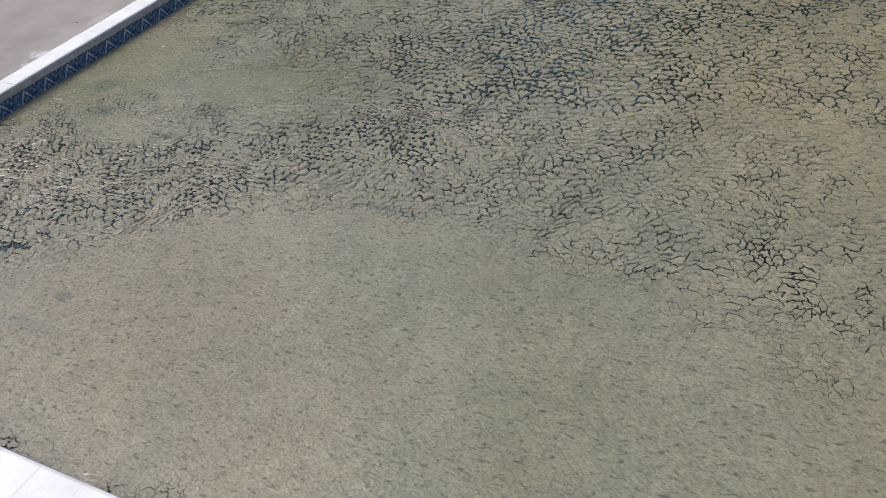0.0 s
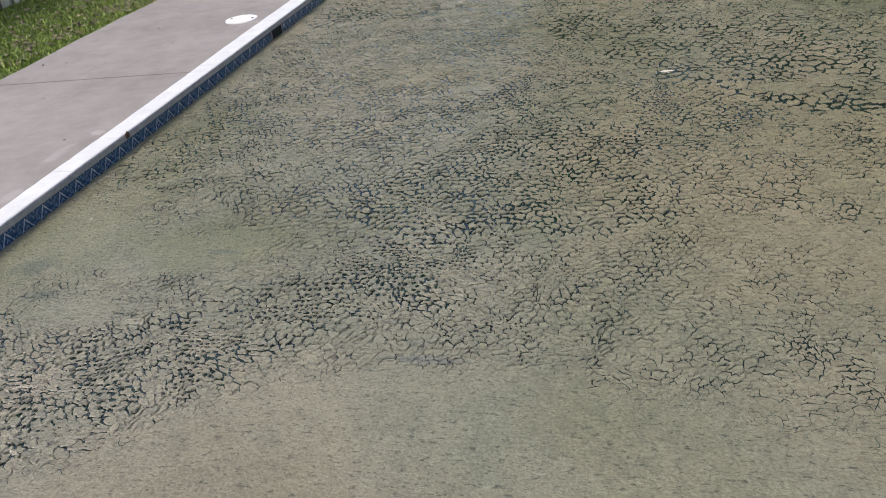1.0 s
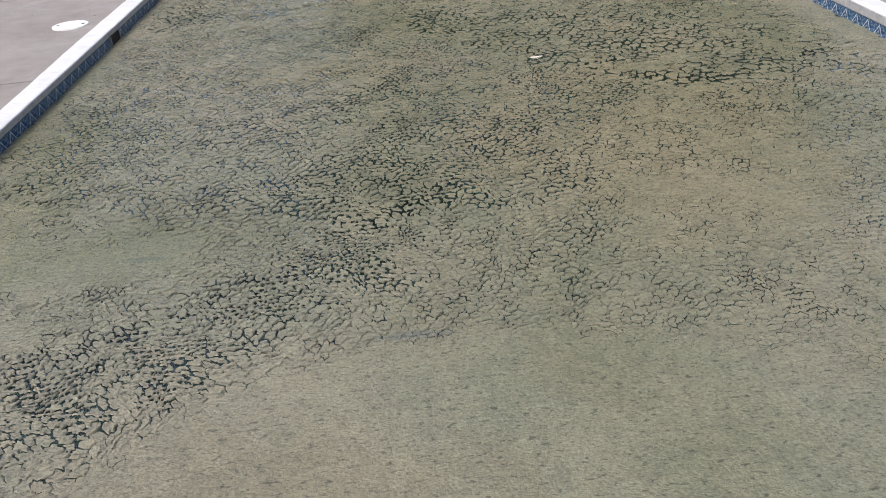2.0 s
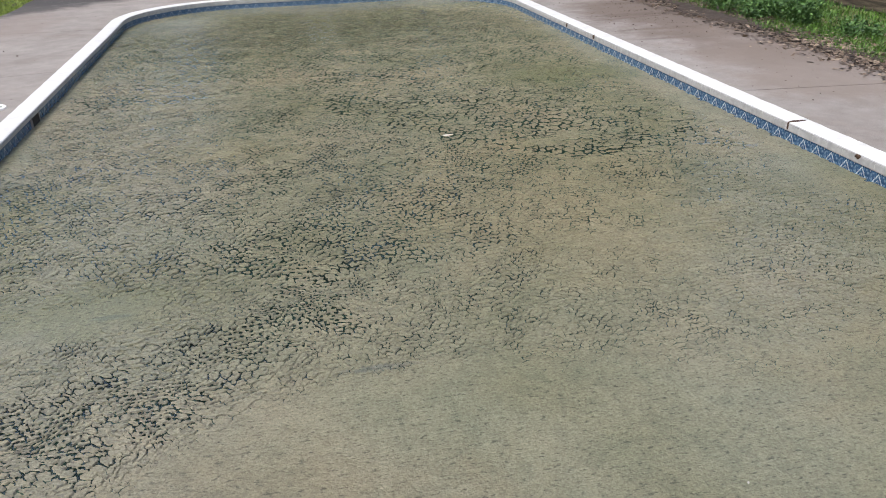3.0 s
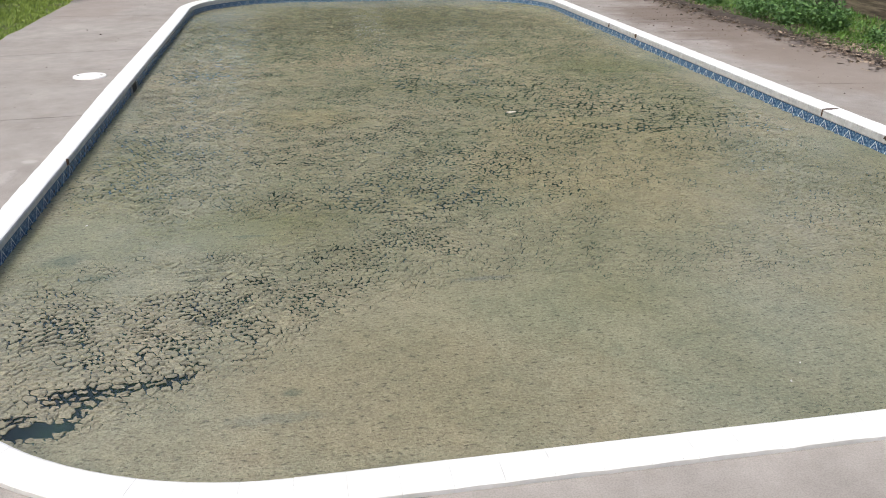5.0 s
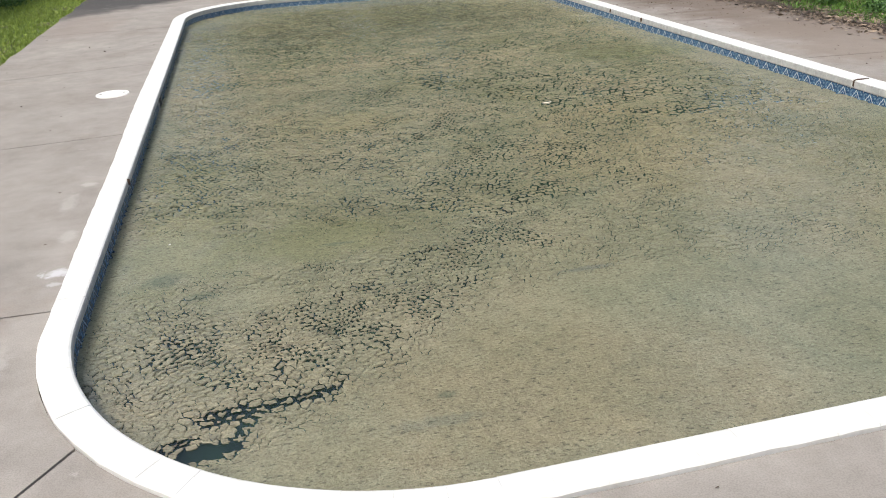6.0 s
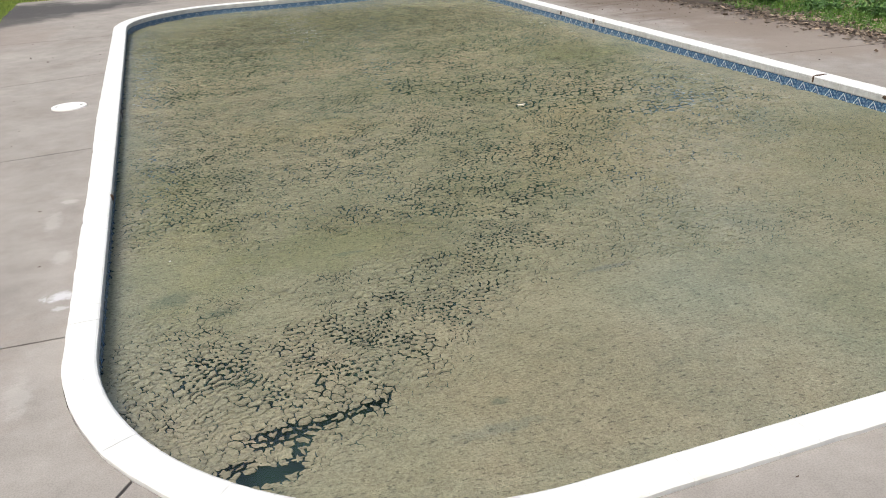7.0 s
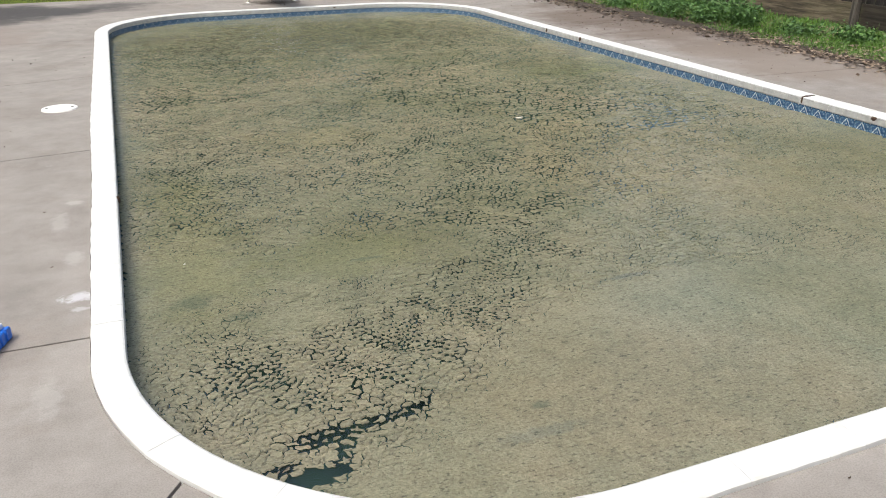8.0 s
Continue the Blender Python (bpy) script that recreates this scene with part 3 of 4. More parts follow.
def film_sheet(fx, fy, seed, zone, sink):
    """Flakes of about that size, for zone 0, 1 or 2 from the shallow end to the deep one: vertices and triangles."""
    coarse = zone == 2
    nk, nl = int((X1 - X0) / (fx / 2)) + 6, int((Y1 - Y0) / fy) + 4

    def corner(k, l):
        zig = np.where((k + l) % 2 == 0, 0.17, -0.17)
        return (X0 - 0.08 + fx / 2 * (k + 0.85 * (lattice(k, l, seed + 1) - 0.5)),
                Y0 - 0.08 + fy * (l + zig + 0.62 * (lattice(k, l, seed + 2) - 0.5)))

    def between(k0, l0, k1, l1, f, salt):
        (ax, ay), (bx_, by_) = corner(k0, l0), corner(k1, l1)
        push = 0.55 * (lattice(k0 * 2 + k1, l0 * 2 + l1, salt) - 0.5)
        return ax + (bx_ - ax) * f - (by_ - ay) * push, ay + (by_ - ay) * f + (bx_ - ax) * push

    jj, ii = np.meshgrid(np.arange(nl), np.arange(nk // 2), indexing="ij")
    jj, ii = jj.ravel(), ii.ravel()
    k = 2 * ii + jj % 2
    loop = [(k, jj), (k + 1, jj), (k + 2, jj), (k + 2, jj + 1), (k + 1, jj + 1), (k, jj + 1)]
    ox, oy = [], []
    for e in range(6):
        (ka, la), (kb, lb) = loop[e], loop[(e + 1) % 6]
        back = e in (3, 4, 5)                     # the neighbour walks this edge the other way
        along = [corner(ka, la)]
        for f, salt in (((0.66, 5), (0.33, 4)) if back else ((0.33, 4), (0.66, 5))):
            along.append(between(kb, lb, ka, la, f, salt) if back else between(ka, la, kb, lb, f, salt))
        for p_ in along:
            ox.append(p_[0])
            oy.append(p_[1])
    ox, oy = warped(np.stack(ox, 1), np.stack(oy, 1))
    mx, my = ox.mean(axis=1), oy.mean(axis=1)
    past = my - coarse_from(mx) - 0.25 * soft_noise(mx, my, 0.6, 88)
    middle = my - 2.75 - 0.35 * soft_noise(mx, my, 0.9, 89)
    here = (middle < 0.02, (middle > -0.03) & (past < 0.03), past > -0.07)[zone]
    keep = (sum(patch(mx, my, *h, 1.0) for h in CLEAR) < 0.4) & (inside(mx, my) > -0.02) & here
    ox, oy, mx, my, ii, jj = ox[keep], oy[keep], mx[keep], my[keep], ii[keep], jj[keep]
    held = openness(ox, oy)
    size = fx / 0.05
    wide = step(0.6, 0.95, held)
    knot = np.where(np.arange(18) % 3 == 0, 1.0, -0.12)[None, :]
    star = np.clip(soft_noise(ox, oy, 0.10, 41, 1) - 0.1, 0, 1)
    gap = (-0.0005, 0.0004, 0.0010)[zone] + 0.0044 * held + (0.0032 + 0.0016 * wide) * soft_noise(ox, oy, 0.055 * size, 33) + 0.0016 * soft_noise(ox, oy, 0.3, 35)
    # the deep end opens in dashes, the shallow end more evenly
    if coarse:
        gap = gap + 0.0020 * soft_noise(ox * 0.6, oy, 0.15, 36)
    else:
        gap = gap + 0.0014 * step(2.0, 4.5, oy) * soft_noise(ox * 0.6, oy, 0.12, 36)
    gap = (gap + knot * (0.0016 * held + 0.015 * wide * star)) * (1.12, 1.45, 1.85)[zone]
    gap = np.clip(gap, 0.0, 0.022 if coarse else 0.016) * step(0.12, 0.34, held)
    for h in RIFTS:
        gap = gap + 0.0145 * patch(ox, oy, *h, 1.0) * (0.6 + 0.7 * lattice(ii, jj, 78))[:, None]
    dx_, dy_ = mx[:, None] - ox, my[:, None] - oy
    away = np.hypot(dx_, dy_) + 1e-6
    pull = np.minimum(gap, 0.8 * away) / away
    ox, oy = ox + 0.75 * dx_ * pull, oy + dy_ * pull
    # flakes may not pass into the wall
    for _ in range(3):
        out = np.minimum(inside(ox, oy, 0.006), 0)
        ox, oy = ox + (mx[:, None] - ox) * np.clip(-out / 0.05, 0, 1), oy + (my[:, None] - oy) * np.clip(-out / 0.05, 0, 1)
    rough = 0.06 + 0.94 * step(0.1, 0.5, held.mean(axis=1))[:, None]
    tx_, ty_ = (lattice(ii, jj, 51) - 0.5)[:, None] * 0.26, (lattice(ii, jj, 52) - 0.5)[:, None] * 0.26 - 0.05
    if coarse:
        tx_, ty_ = tx_ * 0.9, ty_ * 1.0
    lift = WATER_Z + (0.0028 if coarse else 0.0046 - 0.0014 * step(2.0, 4.5, oy)) - sink + 0.0012 * soft_noise(ox, oy, 0.2, 71)
    count, m = ox.shape
    share = 0.84 + 0.12 * lattice(np.repeat(ii[:, None], m, 1) * 20 + np.arange(m)[None, :], np.repeat(jj[:, None], m, 1), 58)

    def ring(part_of, height):
        x, y = mx[:, None] + (ox - mx[:, None]) * part_of, my[:, None] + (oy - my[:, None]) * part_of
        z = lift + rough * (tx_ * (x - mx[:, None]) + ty_ * (y - my[:, None]) + height + 0.0016 * soft_noise(x, y, 0.03, 61))
        return np.stack([x, y, z], axis=-1).reshape(-1, 3)

    foot = np.stack([ox, oy, lift - rough * ((0.0026 if coarse else 0.0042 - 0.0012 * step(2.0, 4.5, oy)) - 0.0012 * lattice(ii, jj, 56)[:, None])], axis=-1).reshape(-1, 3)
    hubs = np.stack([mx, my, lift.mean(axis=1) + rough[:, 0] * 0.0006], axis=-1)
    verts = np.concatenate([foot, ring(share, 0.0016), ring(share * 0.6, 0.0008), hubs])
    at = np.arange(count)[:, None] * m + np.arange(m)[None, :]
    nxt = np.arange(count)[:, None] * m + (np.arange(m)[None, :] + 1) % m
    hub = np.repeat((3 * count * m + np.arange(count))[:, None], m, axis=1)
    up = count * m
    tris = [np.stack([at + 2 * up, nxt + 2 * up, hub], -1)]
    for lo in (0, up):
        tris += [np.stack([at + lo, nxt + lo, nxt + lo + up], -1), np.stack([at + lo, nxt + lo + up, at + lo + up], -1)]
    return verts, np.concatenate([t.reshape(-1, 3) for t in tris])


sheets, verts, first = (film_sheet(0.046, 0.034, 0, 0, 0.0), film_sheet(0.055, 0.043, 50, 1, 0.0004), film_sheet(0.080, 0.074, 100, 2, 0.0008)), [], 0
tris = []
for sheet_v, sheet_t in sheets:
    verts.append(sheet_v)
    tris.append(sheet_t + first)
    first += len(sheet_v)
film_ob = array_mesh("algae_mat", np.concatenate(verts), np.concatenate(tris), FILM, False)
tagged(film_ob, "cracked tan and olive algae film floating on the pool", "algae", kind="stuff")

# ---- fences ----
def bar_mesh(name, sx, sy, sz, material, bevel=0.003):
    """A board with its foot's middle at the origin, for use by many parts."""
    bm = bmesh.new()
    box(bm, -sx / 2, -sy / 2, 0, sx / 2, sy / 2, sz)
    bmesh.ops.bevel(bm, geom=list(bm.edges), offset=bevel, segments=1, affect="EDGES")
    me = bpy.data.meshes.new(name)
    bm.to_mesh(me)
    bm.free()
    me.materials.append(material)
    return me


PICKET = [bar_mesh("picket", 0.137, 0.017, h, WOOD) for h in (1.76, 1.78, 1.74)]
POST = bar_mesh("post", 0.09, 0.09, 1.86, LUMBER, 0.005)
DARK_POST = bar_mesh("post", 0.09, 0.09, 1.86, GREY_POST, 0.005)
DARK_PICKET = [bar_mesh("picket", 0.137, 0.017, h, DARK_WOOD) for h in (1.76, 1.78, 1.74)]
MOSS_PICKET = [bar_mesh("picket", 0.137, 0.017, h, MOSSY_LIGHTENED) for h in (1.76, 1.78, 1.74)]
fence_rng = random.Random(11)


def fence_run(a, b, posts, label, kick=0.2, far_side=1, lift=0.0, low_board=None, pickets=None):
    """A board fence from a to b: pickets on the outer face, posts, rails and a bottom board on the inner one. posts: distances from a."""
    a, b = Vector(a), Vector(b)
    d = b - a
    long = d.length
    turn = math.degrees(math.atan2(d.y, d.x))
    base = thing("fence", label, "fence", pose(a.x, a.y, -0.03 + lift, 0, 0, turn), "fence round the garden")
    n = int(long / 0.145)
    for i in range(n):
        ob = new("picket", fence_rng.choice(pickets or PICKET))
        ob.parent = base
        ob.matrix_basis = pose((i + 0.5) * long / n, far_side * 0.032 + fence_rng.uniform(-0.003, 0.003), 0.06 + fence_rng.uniform(-0.02, 0.02), 0, fence_rng.uniform(-0.25, 0.25), fence_rng.uniform(-1.5, 1.5))
    for p in posts:
        ob = new("post", DARK_POST if pickets is DARK_PICKET else POST)
        ob.parent = base
        ob.matrix_basis = pose(p, -far_side * 0.065, 0, fence_rng.uniform(-0.6, 0.6), fence_rng.uniform(-0.8, 0.8), 0)
    ends = sorted(set([0.0, *posts, long]))
    for p, q in zip(ends, ends[1:]):
        if q - p < 0.3:
            continue
        for z, hgt in ((1.08, 0.085), (1.66, 0.085)):
            bm = bmesh.new()
            box(bm, p + 0.004, -0.02, z, q - 0.004, 0.02, z + hgt)
            bevelled(bm, 0.004, 1)
            part("rail", bm, LUMBER, base)
        bm = bmesh.new()
        drop = fence_rng.uniform(-0.015, 0.015)
        y = -far_side * 0.012
        box(bm, p + 0.05, y - 0.012, 0.02 + drop, q - 0.05, y + 0.012, kick + 0.04 + drop)
        bevelled(bm, 0.004, 1)
        part("bottom_board", bm, low_board or LUMBER, base)
    return base


GREY = "weathered grey cedar board fence with posts and a bottom board"
fence_run((-7.95, -5.0), (-6.78, 22.3), (2.0, 4.44, 6.9, 9.3, 11.7, 14.2, 16.6, 19.0, 21.4, 23.6, 26.0), "weathered grey-green board fence along the lawn, mossy in places", 0.24, low_board=MOSSY_LIGHTENED, pickets=MOSS_PICKET)
fence_run((-6.78, 22.3), (2.55, 20.5), (0.05, 2.6, 4.95, 7.35, 9.45), GREY)
# double gate with a diagonal brace on each leaf
gate = thing("wooden_gate", "weathered double board gate with diagonal braces, shut", "gate", pose(2.6, 20.48, -0.03, 0, 0, math.degrees(math.atan2(-0.85, 2.05))))
for leaf_i in range(2):
    lx = 0.03 + leaf_i * 1.09
    leaf = part("gate_leaf", bevelled((lambda bb: (box(bb, lx, -0.02, 0.14, lx + 1.06, 0.02, 0.24), bb)[1])(bmesh.new()), 0.004, 1), WOOD, gate)
    for k in range(7):
        ob = new("picket", fence_rng.choice(PICKET))
        ob.parent = leaf
        ob.matrix_basis = pose(lx + 0.08 + k * 0.151, 0.032, 0.12, 0, fence_rng.uniform(-0.6, 0.6), 0)
    for z in (1.05, 1.6):
        bm = bmesh.new()
        box(bm, lx, -0.02, z, lx + 1.06, 0.02, z + 0.09)
        part("rail", bm, WOOD, leaf)
    bm = bmesh.new()
    up = 1 if leaf_i == 0 else -1
    box(bm, -0.62, -0.04, -0.045, 0.62, -0.022, 0.045, pose(lx + 0.53, 0, 0.62, 0, -up * 40, 0))
    part("brace", bm, WOOD, leaf)
fence_run((4.66, 19.62), (6.35, 18.0), (0.05, 0.85, 1.9), GREY)
fence_run((6.35, 18.0), (6.52, 13.2), (0.05, 1.55, 3.1, 4.75), GREY)
fence_run((6.52, 13.2), (6.2, -5.0), (0.05, 3.6, 6.05, 8.5, 10.9, 13.4, 15.8, 18.1), "dark weathered board fence with a tan bottom board", 0.3, low_board=TAN, pickets=DARK_PICKET)

# plain house wall behind
bm = bmesh.new()
box(bm, -8.0, -5.4, -0.04, 6.3, -5.1, 2.9)
wall = tagged(part("wall_south", bm, STUCCO), "plain brick house wall facing the pool", "wall", kind="structure")

# ---- diving board ----
board = thing("diving_board", "white diving board on a bent steel pipe stand", "diving board", pose(-0.6, 13.9, 0))
bm = bmesh.new()
segs = 12
prev = None
for i in range(segs + 1):
    y = -1.55 + 2.85 * i / segs
    z = 0.45 + 0.006 * (i / segs - 0.5)
    ring = [bm.verts.new((x, y, z + dz)) for x, dz in ((-0.25, 0), (-0.25, -0.018), (-0.235, -0.042), (0.235, -0.042), (0.25, -0.018), (0.25, 0), (0.235, 0.008), (-0.235, 0.008))]
    if prev:
        for k in range(8):
            bm.faces.new((prev[k], prev[(k + 1) % 8], ring[(k + 1) % 8], ring[k]))
    else:
        bm.faces.new(ring[::-1])
    prev = ring
bm.faces.new(prev)
bmesh.ops.recalc_face_normals(bm, faces=bm.faces)
part("plank", bm, BOARD, board, "white gritty plank")
for y in (0.03, 0.95):
    pts = [(-0.43, y, 0.0), (-0.43, y, 0.25)]
    pts += [(-0.43 + 0.13 * (1 - math.cos(a)), y, 0.25 + 0.13 * math.sin(a)) for a in [math.pi / 2 * k / 6 for k in range(1, 7)]]
    pts += [(-x, yy2, z) for x, yy2, z in pts[::-1]]
    bm = bmesh.new()
    tube(bm, pts, 0.024, 12)
    part("stand_pipe", bm, STEEL, board, "bent steel pipe", smooth=True)
    for x in (-0.43, 0.43):
        bm = bmesh.new()
        bmesh.ops.create_cone(bm, cap_ends=True, segments=16, radius1=0.055, radius2=0.045, depth=0.012, matrix=pose(x, y, 0.006))
        part("foot_plate", bm, STEEL, board)
bm = bmesh.new()
box(bm, -0.2, 0.0, 0.378, 0.2, 1.0, 0.408)
part("mounting_plate", bevelled(bm, 0.004, 1), STEEL, board)

# ---- skimmer lid and mouth ----
lid = thing("skimmer_cover", "round white plastic skimmer cover set in the concrete", "skimmer cover", pose(-3.875, 6.27, 0))
bm = bmesh.new()
bmesh.ops.create_cone(bm, cap_ends=True, segments=48, radius1=0.15, radius2=0.146, depth=0.012, matrix=pose(0, 0, 0.004))
part("disc", bm, LID, lid)
# finger holes are flat discs, their inner shade painted on
for x in (-0.105, 0.105):
    bm = bmesh.new()
    bmesh.ops.create_cone(bm, cap_ends=True, segments=16, radius1=0.013, radius2=0.013, depth=0.002, matrix=pose(x, 0.01, 0.0115))
    part("finger_hole", bm, DARK, lid)
mouth = thing("skimmer_mouth", "dark skimmer opening in the waterline tiles", "skimmer", pose(X0 + 0.004 - 0.014, 6.02, -0.062))
# no hollow behind: a solid panel coloured as the mouth's shade
bm = bmesh.new()
box(bm, 0.0, -0.11, -0.05, 0.012, 0.11, 0.036)
part("opening", bm, DARK, mouth)
for y0_, y1_ in ((-0.125, -0.11), (0.11, 0.125)):
    bm = bmesh.new()
    box(bm, 0.0, y0_, -0.05, 0.016, y1_, 0.036)
    part("jamb", bm, GROUT, mouth)


# chips of broken, dirty coping
def lump(name, label, category, at, size, material, seed):
    r = random.Random(seed)
    bm = bmesh.new()
    bmesh.ops.create_icosphere(bm, subdivisions=2, radius=1.0)
    for v in bm.verts:
        v.co = Vector((v.co.x * size[0], v.co.y * size[1], v.co.z * size[2])) * r.uniform(0.75, 1.15)
    ob = part(name, bm, material, smooth=True)
    ob.matrix_world = pose(*at)
    return tagged(ob, label, category)


lump("rust_patch", "rust brown broken spot in the white coping edge", "damage", (X0 + 0.0, 3.57, 0.0), (0.012, 0.022, 0.024), RUST, 1)
lump("rust_patch", "rust brown broken spot in the grey coping edge", "damage", (X1 + 0.004, 3.15, 0.018), (0.012, 0.032, 0.018), RUST, 2)
lump("rust_patch", "dark dirt in a broken coping joint", "damage", (X1 + 0.07, 3.9, 0.04), (0.07, 0.022, 0.007), RUST, 3)
lump("rust_patch", "dark dirt in a broken coping joint", "damage", (X1 + 0.002, 3.9, 0.012), (0.008, 0.012, 0.03), RUST, 6)
lump("rust_patch", "dark dirt in a broken coping joint", "damage", (X1 + 0.002, 7.66, 0.012), (0.012, 0.03, 0.03), RUST, 4)
lump("rust_patch", "dark dirt in a broken coping joint", "damage", (X1 + 0.002, 8.55, 0.012), (0.012, 0.025, 0.03), RUST, 7)
lump("rust_patch", "dark spot on the far coping", "damage", (0.2, Y1 + 0.01, 0.012), (0.03, 0.02, 0.012), RUST, 5)

# ---- pool brush lying on the deck ----
brush = thing("pool_brush", "blue plastic pool brush with a white top lying on the concrete", "brush", pose(-3.87, 1.985, 0, 0, 0, -20))
bm = bmesh.new()
box(bm, -0.15, -0.42, 0.0, 0.0, 0.0, 0.05)
part("body", bevelled(bm, 0.01, 2), BLUE, brush, "bright blue plastic body")
bm = bmesh.new()
box(bm, -0.138, -0.408, 0.05, -0.022, -0.014, 0.074)
part("top", bevelled(bm, 0.006, 2), LID, brush, "white plastic top")
bm = bmesh.new()
for i in range(9):
    box(bm, -0.006, -0.41 + i * 0.045, 0.006, 0.006, -0.38 + i * 0.045, 0.062)
part("side_ribs", bevelled(bm, 0.003, 1), BLUE, brush)


# ---- trees beyond the fence: out of view, placed to shape the film's reflections ----
def tree(x, y, height, spread, seed):
    r = random.Random(seed)
    t = thing("tree", "leafy green tree beyond the fence, out of view, placed for its reflection", "tree", pose(x, y, -0.04), "trees beyond the fence")
    bm = bmesh.new()
    tube(bm, [(0, 0, 0), (0.1, 0, height * 0.2), (0.0, 0.1, height * 0.45), (0.1, 0, height * 0.8)], [0.36, 0.28, 0.2, 0.05], 10)
    part("trunk", bm, BARK, t, smooth=True)
    tips = []
    for i in range(11):
        a, z = r.uniform(0, 6.28), height * r.uniform(0.25, 0.7)
        out = spread * r.uniform(0.5, 0.95)
        tip = Vector((out * math.cos(a), out * math.sin(a), z + height * r.uniform(0.06, 0.25)))
        bm = bmesh.new()
        tube(bm, [(0, 0, z), tip * 0.55 + Vector((0, 0, z * 0.4)), tip], [0.12, 0.08, 0.02], 6)
        part("limb", bm, BARK, t)
        tips.append(tip)
    g = np.random.default_rng(seed)
    centres = [tp for tp in tips] + [Vector((r.uniform(-0.5, 0.5) * spread, r.uniform(-0.5, 0.5) * spread, height * r.uniform(0.12, 0.92))) for _ in range(26)]
    pts = []
    for c in centres:
        size = spread * r.uniform(0.28, 0.45)
        k = 230
        v = g.normal(size=(k, 3))
        v /= np.linalg.norm(v, axis=1)[:, None]
        pts.append(np.array(c) + v * size * g.uniform(0.5, 1.05, (k, 1)) * np.array([1, 1, 0.75]))
    pts = np.concatenate(pts)
    crown = leaves("crown", pts, 0.38, TREE_LEAF, g)
    crown.parent = t
    return t


def leaves(name, pts, size, material, g, flat=0.0):
    """Small bent leaves at the points: two triangles each."""
    n = len(pts)
    a = g.normal(size=(n, 3))
    a[:, 2] *= 1 - flat
    a /= np.linalg.norm(a, axis=1)[:, None]
    b = np.cross(a, g.normal(size=(n, 3)) * np.array([1 - flat, 1 - flat, 1]))
    b /= np.linalg.norm(b, axis=1)[:, None] + 1e-9
    s = size * g.uniform(0.55, 1.1, (n, 1))
    up = np.cross(a, b)
    v = np.stack([pts, pts + a * s * 0.5 + b * s * 0.28 + up * s * 0.06, pts + a * s, pts + a * s * 0.5 - b * s * 0.28 + up * s * 0.06], axis=1).reshape(-1, 3)
    i = np.arange(n)[:, None] * 4
    return array_mesh(name, v, np.concatenate([i, i + 1, i + 2, i + 3], axis=1), material, False)


# gaps between crowns leave sky sheen on the film; added low trees block it
for tx, ty, th, ts, seed in ((-2.6, 28.5, 17, 3.6, 1), (2.5, 29.0, 21, 5.0, 2), (9.0, 27.5, 20, 4.8, 3), (-17.5, 25.0, 12.5, 5.0, 4), (-23.0, 17.0, 12.0, 5.0, 5), (31.0, 21.0, 15.0, 6.0, 6), (27.0, 9.0, 13.0, 5.5, 7),
                             (-13.0, 25.5, 6.0, 3.0, 8), (-8.5, 26.5, 5.5, 3.0, 9), (-0.5, 25.5, 8.0, 3.0, 10), (6.0, 24.5, 8.0, 3.2, 11), (10.5, 23.5, 15.0, 3.4, 12), (19.5, 18.5, 12.0, 3.2, 13), (20.0, 14.0, 6.0, 3.0, 14)):
    tree(tx, ty, th, ts, seed)


# ---- weeds, grass, litter ----
def weed(x, y, radius, height, seed, count=760, size=0.06):
    r, g = random.Random(seed), np.random.default_rng(seed)
    w = thing("weed", "leafy green weeds growing between the fence and the deck", "weed", pose(x, y, -0.035), "weeds along the fence")
    tips = []
    for i in range(12):
        a, o = r.uniform(0, 6.28), radius * r.uniform(0.2, 1.0)
        tip = (o * math.cos(a), o * math.sin(a), height * r.uniform(0.45, 1.0))
        bm = bmesh.new()
        tube(bm, [(tip[0] * 0.3, tip[1] * 0.3, 0), (tip[0] * 0.7, tip[1] * 0.7, tip[2] * 0.6), tip], [0.006, 0.005, 0.002], 5)
        part("stem", bm, WEED, w)
        tips.append(tip)
    c = np.array(tips)[g.integers(0, len(tips), count)] * g.uniform(0.35, 1.05, (count, 1))
    c += g.normal(size=(count, 3)) * np.array([0.10, 0.10, 0.05]) * radius * 1.8
    c[:, 2] = np.clip(c[:, 2], 0.02, None)
    tagged(leaves("leaves", c, size, WEED, g, 0.45), kind="stuff").parent = w


for wx_, wy_, wr, wh, sd in ((4.75, 10.6, 0.3, 0.2, 1), (4.95, 9.7, 0.4, 0.34, 2), (4.7, 9.1, 0.4, 0.36, 3), (5.05, 8.7, 0.45, 0.42, 4), (4.7, 8.35, 0.34, 0.34, 5), (5.0, 8.05, 0.4, 0.4, 6), (4.95, 7.75, 0.3, 0.3, 15),
                             (5.9, 10.6, 0.25, 0.25, 7), (6.0, 15.6, 0.4, 0.25, 8), (5.6, 17.4, 0.45, 0.28, 9), (-6.9, 13.2, 0.5, 0.3, 10), (-6.7, 14.8, 0.4, 0.28, 11), (-6.9, 16.3, 0.35, 0.25, 12), (5.1, 6.9, 0.4, 0.18, 13), (5.3, 6.2, 0.4, 0.2, 14)):
    weed(wx_, wy_, wr, wh, sd)


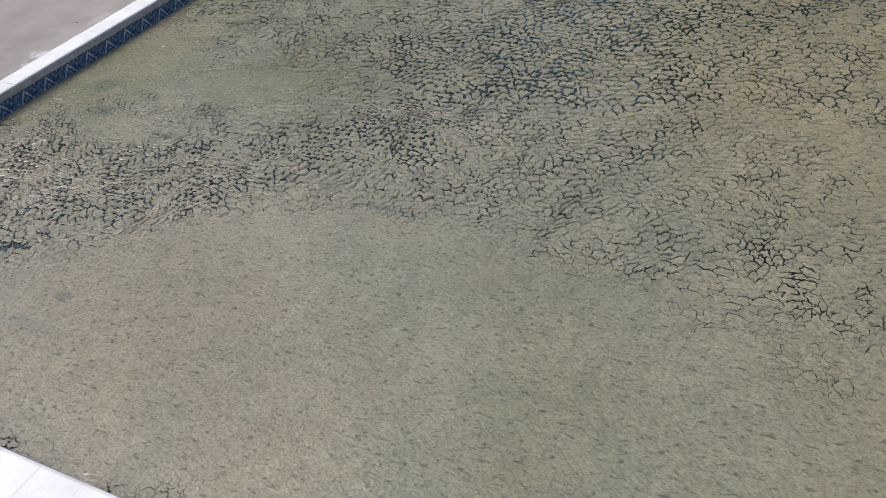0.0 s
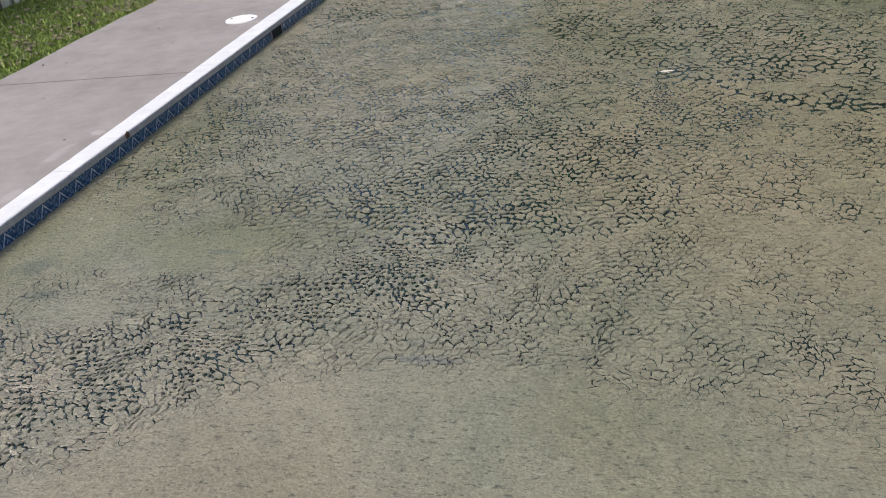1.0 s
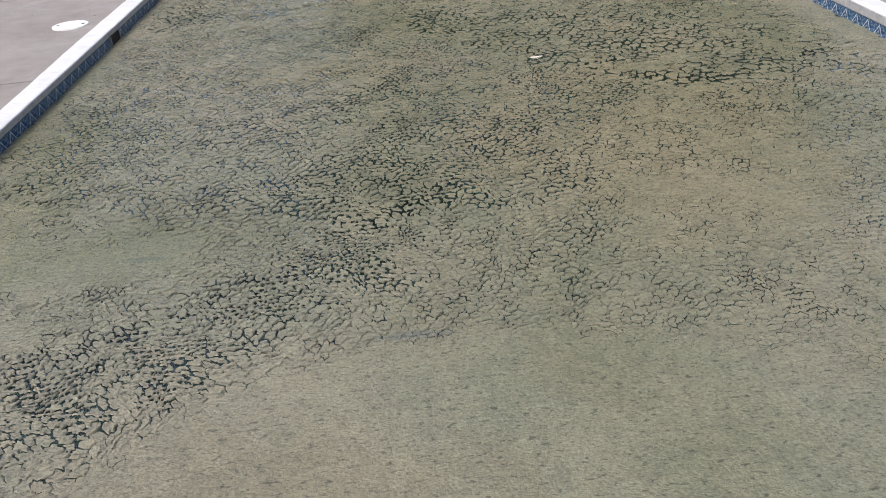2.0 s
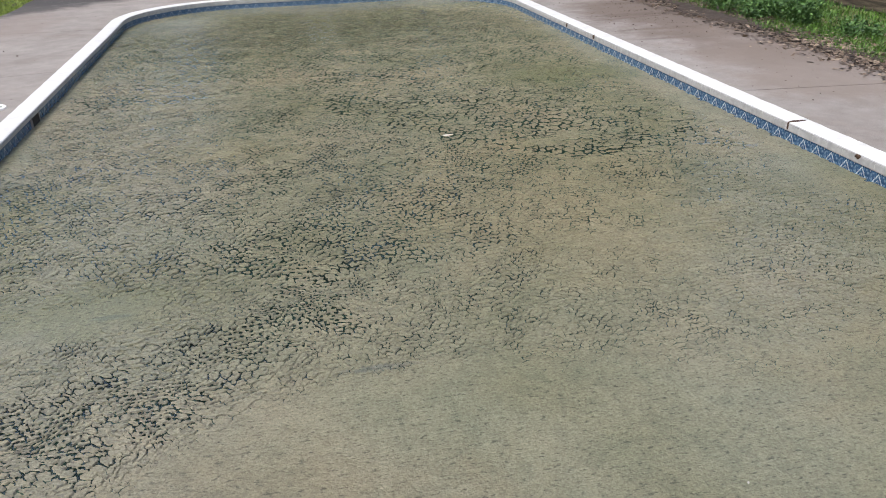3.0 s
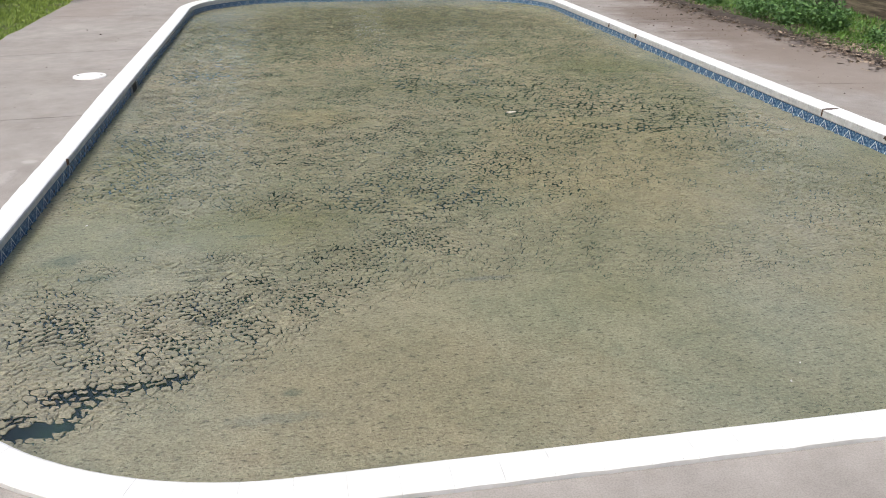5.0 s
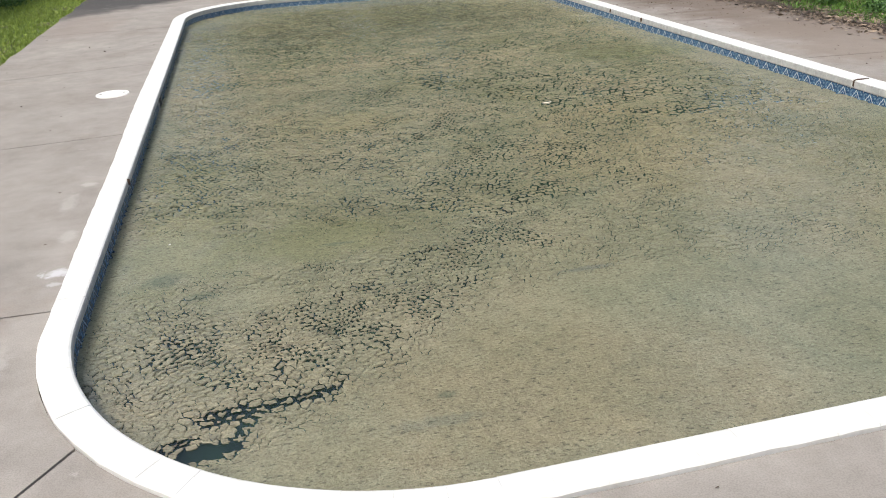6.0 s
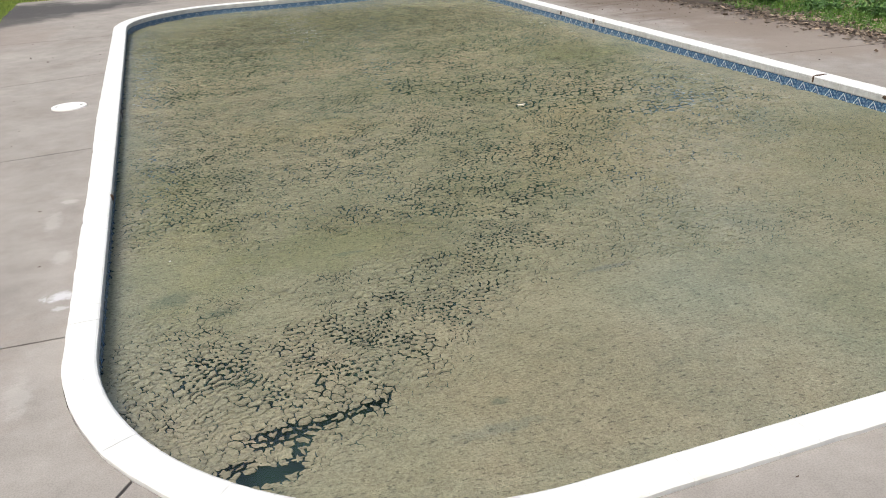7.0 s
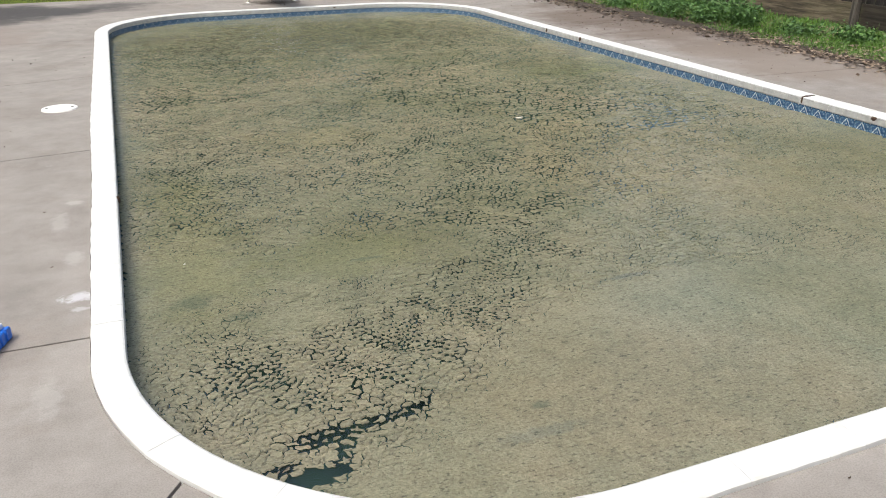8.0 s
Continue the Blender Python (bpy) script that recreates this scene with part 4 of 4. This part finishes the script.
def on_lawn(n, g, x0, x1, y0, y1):
    p = np.stack([g.uniform(x0, x1, n), g.uniform(y0, y1, n)], axis=1)
    far_edge = DECK_FL[1] + (p[:, 0] - DECK_FL[0]) * (DECK_FR[1] - DECK_FL[1]) / (DECK_FR[0] - DECK_FL[0])
    off = (p[:, 0] < DECK_L - 0.02) | (p[:, 0] > DECK_R + 0.1) | (p[:, 1] > far_edge - 0.02)
    back = 22.3 - (p[:, 0] + 6.78) * 0.19
    return p[off & (p[:, 1] < back)]


def grass(name, p, g, low, high, material, label):
    n = len(p)
    a = g.uniform(0, 6.28, n)
    h = g.uniform(low, high, n)
    w = g.uniform(0.004, 0.008, n)
    lean = g.normal(size=(n, 2)) * 0.5 * h[:, None]
    z = np.full(n, -0.036)
    side = np.stack([np.cos(a) * w, np.sin(a) * w], axis=1)
    b0 = np.column_stack([p - side, z])
    b1 = np.column_stack([p + side, z])
    m0 = np.column_stack([p - side * 0.8 + lean * 0.4, z + h * 0.6])
    m1 = np.column_stack([p + side * 0.8 + lean * 0.4, z + h * 0.6])
    tip = np.column_stack([p + lean, z + h])
    v = np.stack([b0, b1, m1, m0, tip], axis=1).reshape(-1, 3)
    i = np.arange(n)[:, None] * 5
    f = np.concatenate([np.concatenate([i, i + 1, i + 2], 1), np.concatenate([i, i + 2, i + 3], 1), np.concatenate([i + 3, i + 2, i + 4], 1)])
    return tagged(array_mesh(name, v, f, material, False), label, "grass", kind="stuff")


g = np.random.default_rng(8)
P = np.concatenate([on_lawn(60000, g, -7.6, -5.3, 2.5, 17), on_lawn(95000, g, -7.0, 7.0, 15.0, 22.3), on_lawn(45000, g, 4.3, 6.4, 4.0, 18.0)])
thin = soft_noise(P[:, 0], P[:, 1], 0.7, 31, 3)
right_bed = (P[:, 0] > 4.0) & (P[:, 1] < 12.5)
P = P[(thin > np.where(right_bed, -0.05, -0.45)) | (g.uniform(size=len(P)) < 0.25)]
in_bed = P[:, 0] > 4.0 + np.clip((P[:, 1] - 9.0) * 0.28 + g.normal(size=len(P)) * 0.5, 0, 9)
grass("grass", P[~in_bed], g, 0.02, 0.05, GRASS, "uneven green lawn grass with clover and bare spots")
grass("grass", P[in_bed], g, 0.03, 0.10, BED_GRASS, "lush dark green grass along the fence")


def litter(name, p, size, g, material, label, z=0.003):
    n = len(p)
    pts = np.column_stack([p, np.full(n, z) + g.uniform(0, 0.008, n)])
    return tagged(leaves(name, pts, size, material, g, 0.92), label, "leaves", kind="stuff")


bx, by = np.meshgrid(np.arange(3.5, 4.9, 0.03), np.arange(3.0, 14.5, 0.03))
edge = DECK_R + 0.32 + 0.30 * soft_noise(bx, by, 0.6, 91, 4) - 0.2 * np.exp(-((by - 9.0) / 2.2) ** 2)
bz = -0.012 + 0.05 * step(-0.25, 0.35, bx - edge) + 0.012 * soft_noise(bx, by, 0.12, 95, 3) - 0.07 * step(0.2, 0.5, bx - DECK_R)
bi = np.arange(bx.size).reshape(bx.shape)
bank = array_mesh("dirt_bank", np.stack([bx, by, bz], axis=-1).reshape(-1, 3), np.stack([bi[:-1, :-1], bi[:-1, 1:], bi[1:, 1:], bi[1:, :-1]], axis=-1).reshape(-1, 4), SOIL)
tagged(bank, "dark damp soil washed onto the edge of the deck", "soil", kind="stuff")
yl = g.uniform(4.2, 12.5, 6500)
xl = DECK_R + 0.12 + np.abs(g.normal(size=6500)) * 0.30 * np.where(g.uniform(size=6500) < 0.4, -0.7, 1.0)
pale = g.uniform(size=6500) < np.where(yl < 6.8, 0.6, 0.12)
litter("leaf_litter", np.column_stack([xl, yl])[~pale], 0.07, g, DARK_LEAF, "dark rotting leaves along the edge of the deck", 0.004)
litter("leaf_litter", np.column_stack([xl, yl])[pale], 0.07, g, STRAW, "dry pale leaves along the edge of the deck", 0.004)
litter("leaf_litter", np.column_stack([g.uniform(4.9, 6.2, 900), g.uniform(5.0, 7.4, 900)]), 0.08, g, STRAW, "pale dry leaves on bare soil by the fence", -0.02)
litter("leaf_litter", np.column_stack([g.uniform(-7.0, -5.5, 900), g.uniform(4.0, 9.5, 900)]), 0.07, g, STRAW, "dry leaves lying in the grass", -0.01)
litter("leaf_litter", np.column_stack([g.normal(-0.6, 0.25, 120), g.normal(13.7, 0.22, 120)]), 0.05, g, RUST, "dark rotting leaves under the diving board", 0.004)
litter("twig_litter", np.concatenate([np.column_stack([g.uniform(-5.2, -3.6, 70), g.uniform(-1, 12, 70)]), np.column_stack([g.uniform(2.5, 4.0, 170), g.uniform(4, 12.5, 170)]), np.column_stack([g.uniform(-3.4, 1, 40), g.uniform(-1, 0.1, 40)]), np.column_stack([g.normal(3.4, 0.45, 260), 9.0 + 0.35 * np.round(g.normal(0, 2.2, 260)) + g.normal(0, 0.05, 260)])]),
       0.028, g, RUST, "small dark specks of leaf on the concrete", 0.003)


# single pale leaves on the film
for k, (lx_, ly_, sz) in enumerate(((-0.10, 4.74, 0.10), (-0.13, 0.61, 0.03), (-0.02, 0.72, 0.02), (-3.15, 2.66, 0.035), (0.65, 6.4, 0.07), (-1.6, 9.2, 0.09))):
    gl = np.random.default_rng(60 + k)
    ob = leaves("floating_leaf", np.array([[0, 0, 0.003]]), sz, PALE_LEAF, gl, 0.95)
    ob.location = (lx_, ly_, WATER_Z + 0.003)
    tagged(ob, "small pale dead leaf floating on the film", "leaf", "leaves on the water")
